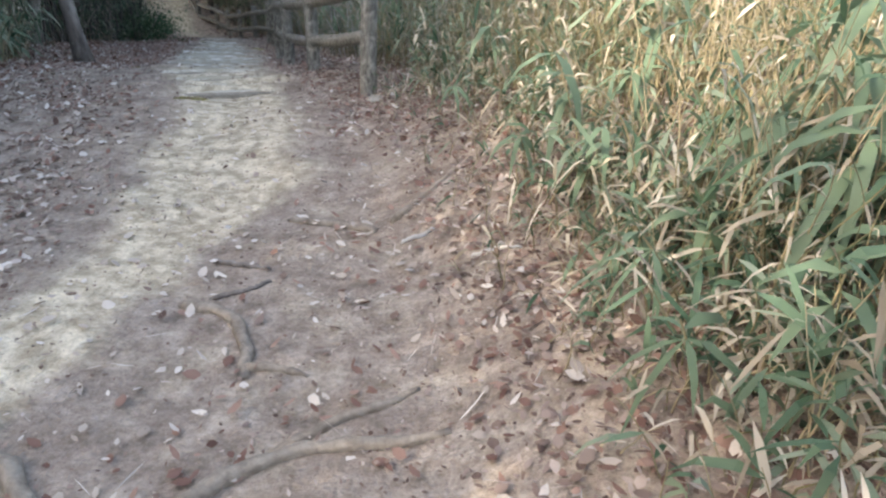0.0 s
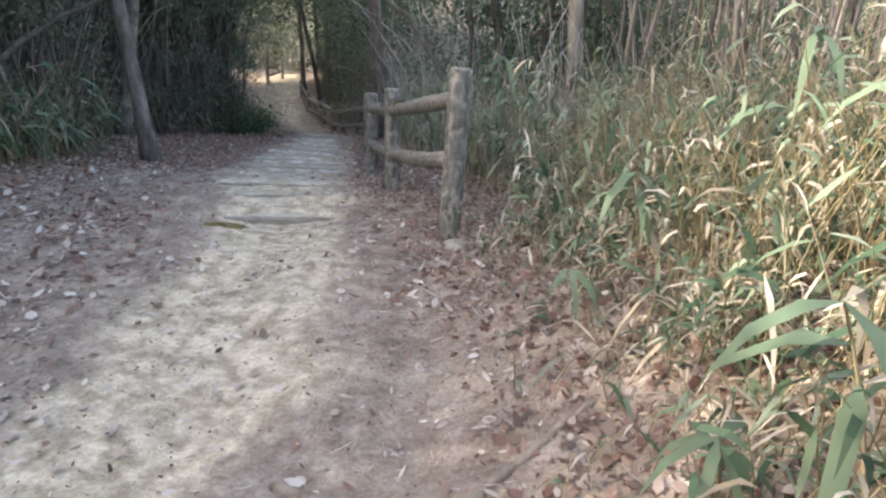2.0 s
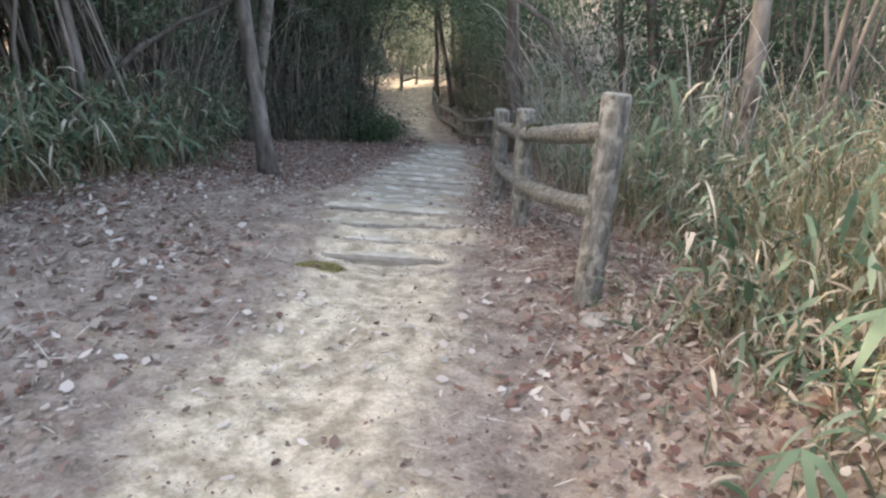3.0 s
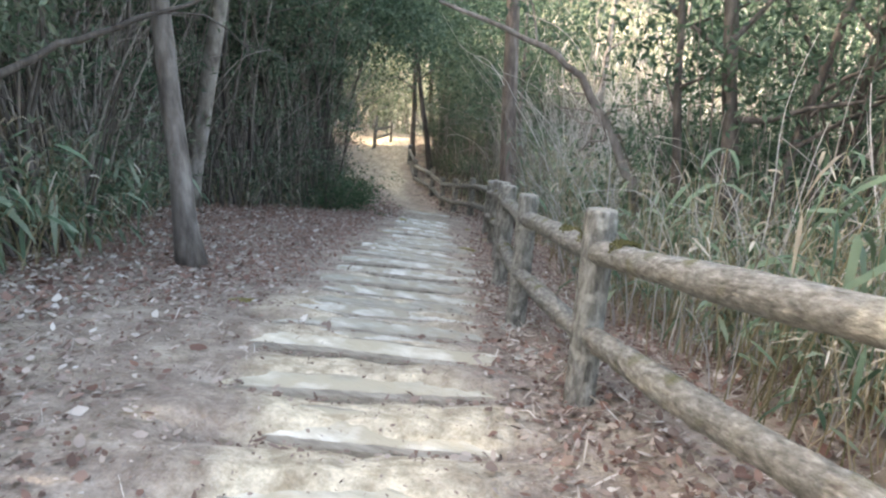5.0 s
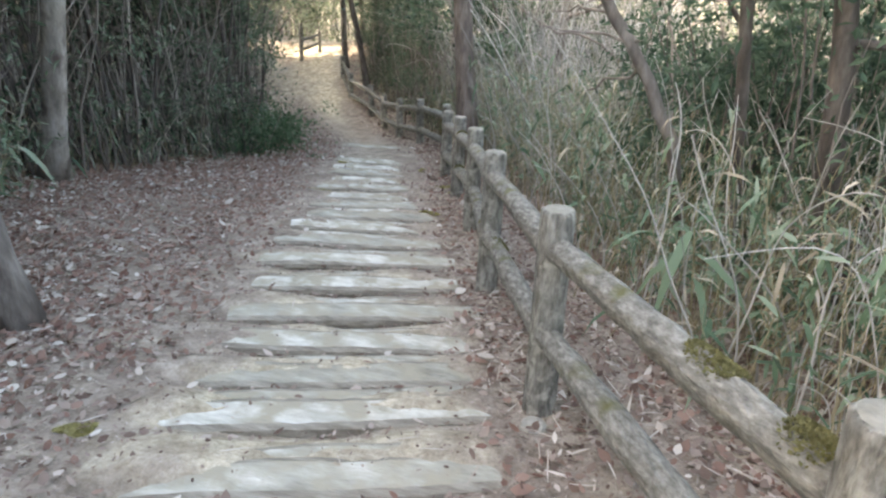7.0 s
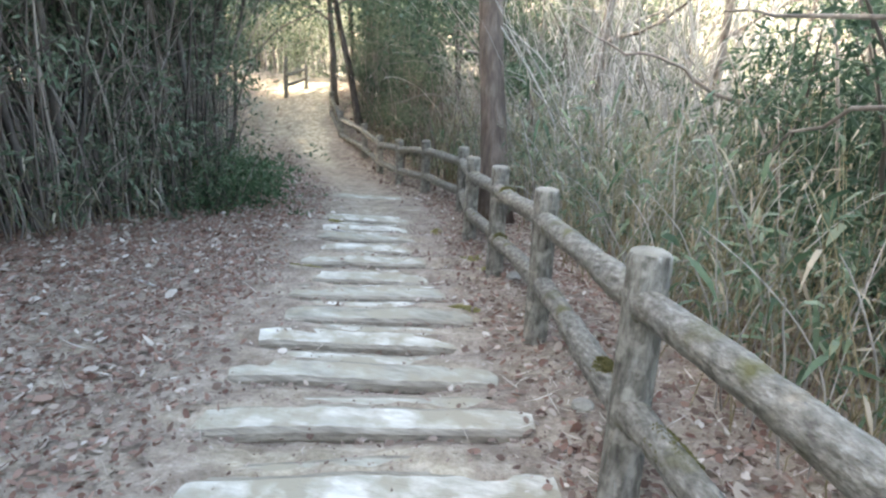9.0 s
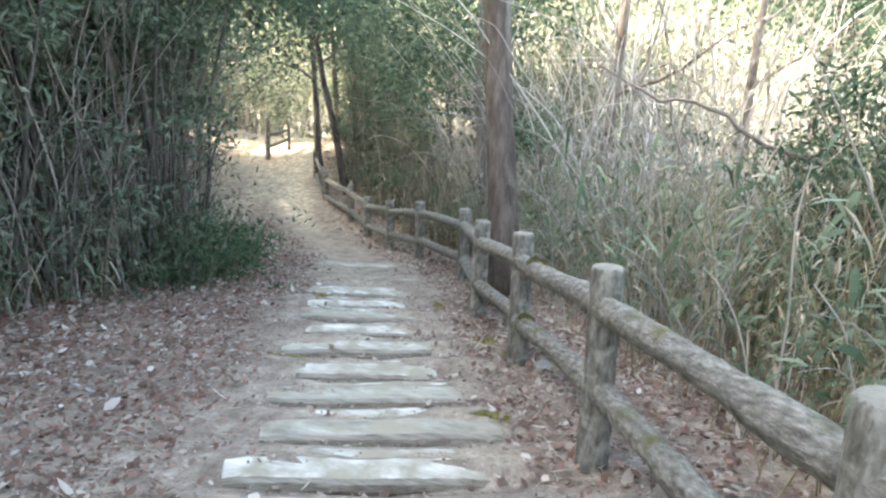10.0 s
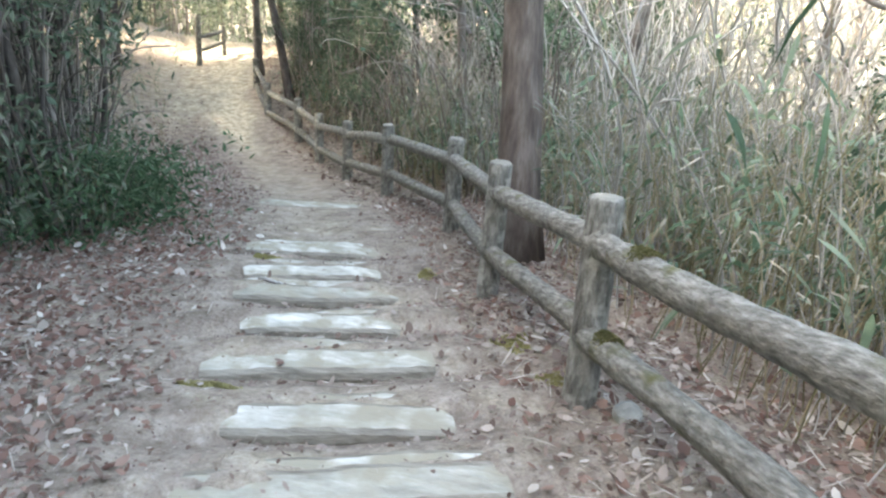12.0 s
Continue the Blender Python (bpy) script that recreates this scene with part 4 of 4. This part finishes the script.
# ---- fallen leaves ----
def litter(name, n, x0, x1, y0, y1, keep, seed, mat, label, size=0.06, slim=1.0):
    g = np.random.default_rng(seed)
    x, y = scatter(n, x0, x1, y0, y1, keep, seed)
    n = len(x)
    P = on_land(x, y)
    P[:, 2] += g.uniform(0.004, 0.03, n)
    a = g.uniform(0, 2 * np.pi, n)
    d = np.stack([np.cos(a), np.sin(a), g.normal(size=n) * 0.25], -1)
    L = size * g.uniform(0.5, 1.5, n)
    W = L * g.uniform(0.25, 0.75, n) * slim
    v, f = blades(P, d, L, W, g.uniform(-0.35, 0.35, n))
    stuff(name, mesh_quads(name, v, f, mat), label, "leaf litter")


def edge_heavy(x, y, g):
    d = x - centre(y)
    wide = 0.55 * (d > 0) * (1 - sstep(5.0, 7.0, y))
    p = 0.03 + 0.97 * sstep(0.55, 1.3, np.abs(d + 0.1) - wide)
    clump = 0.5 + 0.5 * np.clip(bumps(x, y, 1.7, 5.0), -1, 1)
    return (g.random(len(x)) < p) & (g.random(len(x)) < 0.25 + 0.75 * clump)


litter("fallen_leaves", 95000, -7.8, 1.8, 0.6, 21, edge_heavy, 41, LITTER, "brown and grey fallen leaves strewn over the ground", 0.045)
litter("pale_fallen_leaves", 8000, -7.8, 1.8, 0.6, 21, edge_heavy, 43, PALE_LITTER, "pale bleached fallen leaves strewn over the ground", 0.05)
litter("reddish_fallen_leaves", 36000, -7.5, 1.2, 0.6, 21, lambda x, y, g: edge_heavy(x, y, g) & (g.random(len(x)) < 0.55), 42, RED_LITTER, "reddish-brown fallen leaves strewn over the ground", 0.045)
litter("fence_side_leaves", 26000, -5.5, 1.6, 5.6, 20.5, lambda x, y, g: (x - centre(y) > 0.7 + 0.3 * g.random(len(x))) & (x - centre(y) < 2.6) & (g.random(len(x)) < 0.75), 45, LITTER, "dense brown fallen leaves along the fence", 0.042)
litter("fence_side_red_leaves", 9000, -5.5, 1.6, 5.6, 20.5, lambda x, y, g: (x - centre(y) > 0.75) & (x - centre(y) < 2.6), 46, RED_LITTER, "reddish fallen leaves along the fence", 0.052)
litter("thicket_foot_leaves", 24000, -9, -4, 7, 20.5, lambda x, y, g: (x - left_of(y) > -0.6) & (x - left_of(y) < 1.5 * g.random(len(x)) + 0.2), 47, RED_LITTER, "drifts of reddish-brown leaves at the thicket's foot", 0.055)
litter("thicket_foot_pale_leaves", 9000, -9, -4, 7, 20.5, lambda x, y, g: (x - left_of(y) > -0.3) & (x - left_of(y) < 1.6 * g.random(len(x)) + 0.2) & (g.random(len(x)) < 0.7), 53, PALE_LITTER, "pale curled leaves at the thicket's foot", 0.06)
litter("straw_bits", 6000, -5.5, 0.2, 7.5, 20.5, lambda x, y, g: (x - centre(y) > 0.8) & (x - centre(y) < 2.4), 54, PALE_LITTER, "straw and broken stalks lying under the fence", 0.10, 0.12)
litter("woodside_red_leaves", 20000, -8.5, -3.5, 10.5, 20.5, lambda x, y, g: (x - left_of(y) > -0.3) & (centre(y) - x > 0.65 + 0.5 * g.random(len(x))), 55, RED_LITTER, "small reddish-brown leaves over the ground below the thicket", 0.042)
litter("leaf_crumbs", 75000, -7.5, 1.2, 0.6, 21, lambda x, y, g: g.random(len(x)) < 0.45 + 0.55 * sstep(0.3, 1.2, np.abs(x - centre(y))), 44, LITTER, "small crumbs of dry leaves on the soil", 0.018)


litter("bank_foot_leaves", 22000, -1.6, 2.4, 0.8, 7.2, lambda x, y, g: (x - centre(y) > 1.05 + 0.7 * g.random(len(x))) & (g.random(len(x)) < 0.8), 51, LITTER, "matted dark brown leaves at the foot of the bank", 0.04)
litter("bank_foot_red_leaves", 5000, -1.6, 2.4, 0.8, 7.2, lambda x, y, g: (x - centre(y) > 1.05 + 0.5 * g.random(len(x))), 52, RED_LITTER, "matted reddish leaves at the foot of the bank", 0.045)
litter("trail_start_leaves", 1500, -3.2, 0.6, 1.2, 7.4, lambda x, y, g: g.random(len(x)) < 0.25 + 0.75 * np.clip(vnoise(x, y, 1.4, 21) + 0.3, 0, 1), 58, PALE_LITTER, "pale curled leaves scattered over the trodden soil", 0.05)
litter("trail_start_brown_leaves", 1500, -3.2, 0.6, 1.2, 7.4, lambda x, y, g: g.random(len(x)) < np.clip(vnoise(x, y, 1.4, 22) + 0.35, 0.1, 1) * sstep(0.25, 0.6, np.abs(x - np.interp(y, PALE_Y, PALE_X))), 59, RED_LITTER, "reddish-brown leaves scattered over the trodden soil", 0.05)
litter("hollow_leaves", 9000, -6.0, -0.8, 7.4, 18.3, lambda x, y, g: (tread(x, y)[1] > 0.4) & (tread(x, y)[0] > 0.72) & (g.random(len(x)) < 0.8), 49, LITTER, "fallen leaves gathered in the hollows before the steps", 0.045)
litter("twig_bits", 4000, -7.0, 1.2, 0.8, 20.5, lambda x, y, g: g.random(len(x)) < 0.3 + 0.7 * sstep(0.3, 1.2, np.abs(x - centre(y))), 48, PALE_LITTER, "thin broken twigs strewn on the soil", 0.11, 0.07)


# These leaves also darken the ground in place of shade left of the bend.
litter("bend_leaves", 14000, -9.5, -4.5, 19.5, 27, lambda x, y, g: (centre(y) - x > 0.35 + 0.5 * g.random(len(x))) & (centre(y) - x < 2.6) & (g.random(len(x)) < 0.8), 60, LITTER, "brown leaves strewn along the shaded bend of the trail", 0.05)
litter("large_fallen_leaves", 2600, -7.5, 1.4, 0.8, 20.5, lambda x, y, g: edge_heavy(x, y, g) & (bumps(x, y, 3.1, 2.0) > 0.3), 56, RED_LITTER, "large reddish-brown fallen leaves lying in drifts", 0.08, 1.1)
litter("large_pale_leaves", 1400, -7.5, 1.4, 0.8, 20.5, edge_heavy, 57, PALE_LITTER, "large bleached fallen leaves lying on the soil", 0.085, 0.9)
litter("far_leaves", 16000, -12, -3.5, 20.5, 33, lambda x, y, g: (np.abs(x - centre(y)) > 0.5 + 0.5 * g.random(len(x))) & (np.abs(x - centre(y)) < 4) & ((y < 25.5) | (x > centre(y)) | (g.random(len(x)) < 0.2)), 50, LITTER, "fallen leaves beside the far trail", 0.075)


# ---- roots, sticks, stones, moss ----
def root(pts, r0, r1, seed, name="tree_root", label="knotted grey tree root crossing the bare soil", mat=None, sink=0.35):
    g = np.random.default_rng(seed)
    p = np.array(pts, float)
    t = np.linspace(0, len(p) - 1, 18)
    xy = np.stack([np.interp(t, np.arange(len(p)), p[:, c]) for c in range(2)], -1) + np.cumsum(g.normal(size=(18, 2)), 0) * 0.004
    rr = np.interp(t, [0, len(p) - 1], [r0, r1]) * (1 + 0.1 * g.normal(size=18))
    z = land(xy[:, 0], xy[:, 1]) + rr * (1 - sink * 2) + 0.004 * g.normal(size=18)
    z[0] -= rr[0] * 0.8
    z[-1] -= rr[-1] * 0.8
    line = np.stack([xy[:, 0], xy[:, 1], z], -1)
    ob = new(name, mesh_quads(name, *tube_arrays(line, rr, 9, True, 0.08, 1.0, seed), mat or ROOT, True))
    return tagged(ob, label, "root" if "root" in name else "stick")


root([(-1.16, 3.50), (-0.98, 3.42), (-0.86, 3.30), (-0.76, 3.05), (-0.74, 2.88)], 0.032, 0.028, 71)
root([(-0.75, 2.95), (-0.62, 2.95), (-0.50, 2.90)], 0.024, 0.012, 72)
root([(-0.80, 4.46), (-0.55, 4.38), (-0.27, 4.25)], 0.022, 0.028, 73)
root([(-0.20, 4.30), (0.05, 4.50), (0.28, 4.70)], 0.022, 0.014, 74)
root([(-0.84, 2.12), (-0.68, 2.34), (-0.48, 2.47), (-0.22, 2.47), (0.03, 2.50)], 0.038, 0.020, 75)
root([(-0.55, 2.44), (-0.35, 2.62), (-0.08, 2.76)], 0.022, 0.014, 76)
root([(-1.75, 2.52), (-1.40, 2.42), (-1.10, 2.10)], 0.05, 0.035, 77)
root([(-1.12, 3.95), (-0.95, 3.82), (-0.82, 3.76)], 0.014, 0.009, 78, "fallen_stick", "dark broken stick lying on the soil", BARK, 0.1)
root([(-1.02, 3.55), (-0.86, 3.58), (-0.78, 3.66)], 0.014, 0.009, 79, "fallen_stick", "dark broken stick lying on the soil", BARK, 0.1)
root([(-0.14, 4.02), (0.04, 4.03)], 0.013, 0.011, 80, "fallen_stick", "short pale barkless stick lying on the soil", PALE_BARK, 0.1)
root([(0.20, 3.62), (0.40, 3.50)], 0.010, 0.008, 81, "fallen_stick", "short pale barkless stick lying on the soil", PALE_BARK, 0.1)
root([(-4.9, 17.2), (-4.6, 17.1)], 0.012, 0.010, 82, "fallen_stick", "short pale stick lying beside the steps", PALE_BARK, 0.1)
root([(-5.6, 14.6), (-5.3, 14.5)], 0.012, 0.008, 83, "fallen_stick", "short pale stick lying beside the steps", PALE_BARK, 0.1)


def stone(x, y, r, seed):
    bm = bmesh.new()
    bmesh.ops.create_icosphere(bm, subdivisions=2, radius=r)
    g = np.random.default_rng(seed)
    for v in bm.verts:
        v.co = v.co * (1 + 0.13 * noise.noise(v.co * 14 + Vector((seed, 0, 0)))) + Vector(g.normal(size=3) * r * 0.04)
        v.co.z *= 0.6
    me = bpy.data.meshes.new("stone")
    bm.to_mesh(me)
    bm.free()
    me.materials.append(STONE)
    ob = new("stone", me)
    ob.location = (x, y, float(land(x, y)) + r * 0.15)
    tagged(ob, "small pale stone bedded beside the steps", "stone")


for k, (x, y, r) in enumerate([(-1.55, 9.75, 0.045), (-1.6, 9.50, 0.035), (-2.75, 15.5, 0.07), (-1.8, 10.4, 0.06), (-0.40, 6.75, 0.08), (-2.3, 13.1, 0.06)]):
    stone(x, y, r, 90 + k)


def moss_cushion(x, y, sx, sy, seed):
    """A low moss cushion of many short tufts."""
    g = np.random.default_rng(seed)
    n = 2600
    rad = np.sqrt(g.random(n)) * (0.8 + 0.2 * g.random(n))
    an = g.uniform(0, 2 * np.pi, n)
    rad = rad * (1 + 0.22 * np.sin(an * 3 + seed) + 0.12 * np.sin(an * 5 + seed * 2))
    P = on_land(x + np.cos(an) * rad * sx * 0.7, y + np.sin(an) * rad * sy * 0.7)
    P[:, 2] += 0.010 * np.clip(1 - rad ** 2, 0, 1) - 0.004
    d = g.normal(size=(n, 3)) * 0.9 + np.array([0, 0, 0.8])
    v, f = diamonds(P, d, g.uniform(0.008, 0.018, n), g.uniform(0.008, 0.018, n))
    tagged(new("moss_cushion", mesh_quads("moss_cushion", v, f, MOSS)), "olive-green moss cushion on the soil beside the steps", "moss")


for k, (x, y, sx, sy) in enumerate([(-2.14, 7.25, 0.22, 0.2), (-3.62, 9.9, 0.12, 0.08), (-3.18, 16.4, 0.16, 0.22), (-3.0, 15.9, 0.12, 0.12), (-4.98, 17.75, 0.14, 0.10), (-4.62, 15.62, 0.2, 0.08), (-3.75, 17.7, 0.1, 0.14), (-3.05, 14.6, 0.16, 0.08)]):
    moss_cushion(x, y, sx, sy, 110 + k)


# ---- broad-leaved bamboo grass plants that stand out ----
def sasa_plant(x, y, h, seed, n=7, size=0.27, wide=0.2, dry=1, at=(0.0, 0.0)):
    g = np.random.default_rng(seed)
    z = float(land(x, y)) - 0.02
    t = np.linspace(0, 1, 8)
    line = np.stack([x + at[0] * t ** 1.5, y + at[1] * t ** 1.5, z + h * t], -1)
    ob = thing("bamboo_grass", "broad-leaved bamboo grass with drooping green leaves", "plant", (x, y, z), "broad bamboo grass plants")
    part("culm", mesh_quads("culm", *tube_arrays(line, np.linspace(0.006, 0.003, 8), 6, False), CULM, True), ob)
    for k in range(n):
        a = 2 * np.pi * (k + g.uniform(0, 0.7)) / n
        p = line[7 - int(g.integers(0, 3))][None]
        d = np.array([[np.cos(a), np.sin(a), g.uniform(-0.2, 0.5)]])
        L = np.array([size * g.uniform(0.7, 1.2)])
        isdry = k < dry
        v, f = blades(p, d, L, L * wide * (0.5 if isdry else 1), np.array([g.uniform(0.7, 1.5)]))
        part("leaf", mesh_quads("leaf", v, f, DRY_SASA if isdry else SASA, True), ob, "dry straw-coloured leaf" if isdry else "")


for k, (x, y, h, s) in enumerate([(0.80, 2.62, 0.36, 0.20), (1.30, 2.55, 0.62, 0.26), (1.05, 2.9, 0.75, 0.3), (1.75, 3.4, 0.95, 0.34), (1.55, 2.75, 0.85, 0.34), (0.74, 3.88, 0.64, 0.27), (0.95, 5.4, 0.95, 0.30), (0.55, 3.7, 0.4, 0.22),
                                  (1.2, 4.3, 0.8, 0.28), (-0.30, 8.9, 1.1, 0.28), (0.0, 8.6, 1.2, 0.3), (-0.65, 9.8, 1.3, 0.21), (-0.5, 9.2, 0.9, 0.3), (-1.1, 10.9, 0.9, 0.28), (0.3, 9.9, 1.5, 0.3), 
                                  (-5.3, 8.2, 0.7, 0.28), (-5.1, 8.9, 0.6, 0.28), (-5.6, 8.5, 0.9, 0.3), (-6.0, 9.6, 0.7, 0.3), (-4.9, 7.6, 0.6, 0.28)]):
    sasa_plant(x, y, h, 130 + k, 8, s, 0.17 if k % 3 else 0.13, 0 if k < 5 else 1 + k % 3, (0.1 * ((k * 7) % 5 - 2), -0.06))


for k, (x, y, h, s) in enumerate([(0.72, 2.30, 0.34, 0.21), (0.98, 2.20, 0.42, 0.24), (1.18, 2.62, 0.66, 0.29), (1.28, 2.25, 0.52, 0.27), (0.92, 2.85, 0.30, 0.19), (0.68, 3.05, 0.24, 0.16), (0.80, 3.50, 0.42, 0.2),
                                  (0.52, 4.1, 0.3, 0.18), (0.95, 4.0, 0.66, 0.25), (0.30, 5.2, 0.3, 0.18), (0.5, 5.5, 0.5, 0.22), (1.45, 3.2, 0.8, 0.3)]):
    sasa_plant(x, y, h, 170 + k, 7 + k % 3, s, 0.16, k % 2, (-0.12 + 0.05 * (k % 3), -0.1))


# ---- the far crest ----
rail_fence = thing("crest_rail", "dark two-post log rail at the crest of the trail", "fence", (-10.42, 30.6, float(land(-10.42, 30.6))))
for k, (x, y, h) in enumerate([(-10.42, 30.6, 1.2), (-10.14, 31.6, 0.75)]):
    part("post", post_mesh(x, y, h, 150 + k), rail_fence)
add_rail(rail_fence, (-10.42, 30.6), (-10.14, 31.6), 0.66, 0.62, 0.05, 153)
add_rail(rail_fence, (-10.42, 30.6), (-10.14, 31.6), 0.36, 0.34, 0.05, 154)


def build_clearing():
    X, Y = np.meshgrid(np.linspace(2.5, 60, 60), np.linspace(21, 100, 60))
    Z = land(X, Y) + 0.05 + 0.08 * bumps(X, Y, 0.9, 3.0)
    v = np.stack([X, Y, Z], -1).reshape(-1, 3)
    i = (np.arange(59)[:, None] * 60 + np.arange(59)[None, :]).reshape(-1)
    f = np.stack([i, i + 1, i + 61, i + 60], -1)
    tagged(new("meadow", mesh_quads("meadow", v, f, DRY_FIELD, True)), "sunlit pale dry grass clearing below the slope", "meadow", kind="structure")


build_clearing()
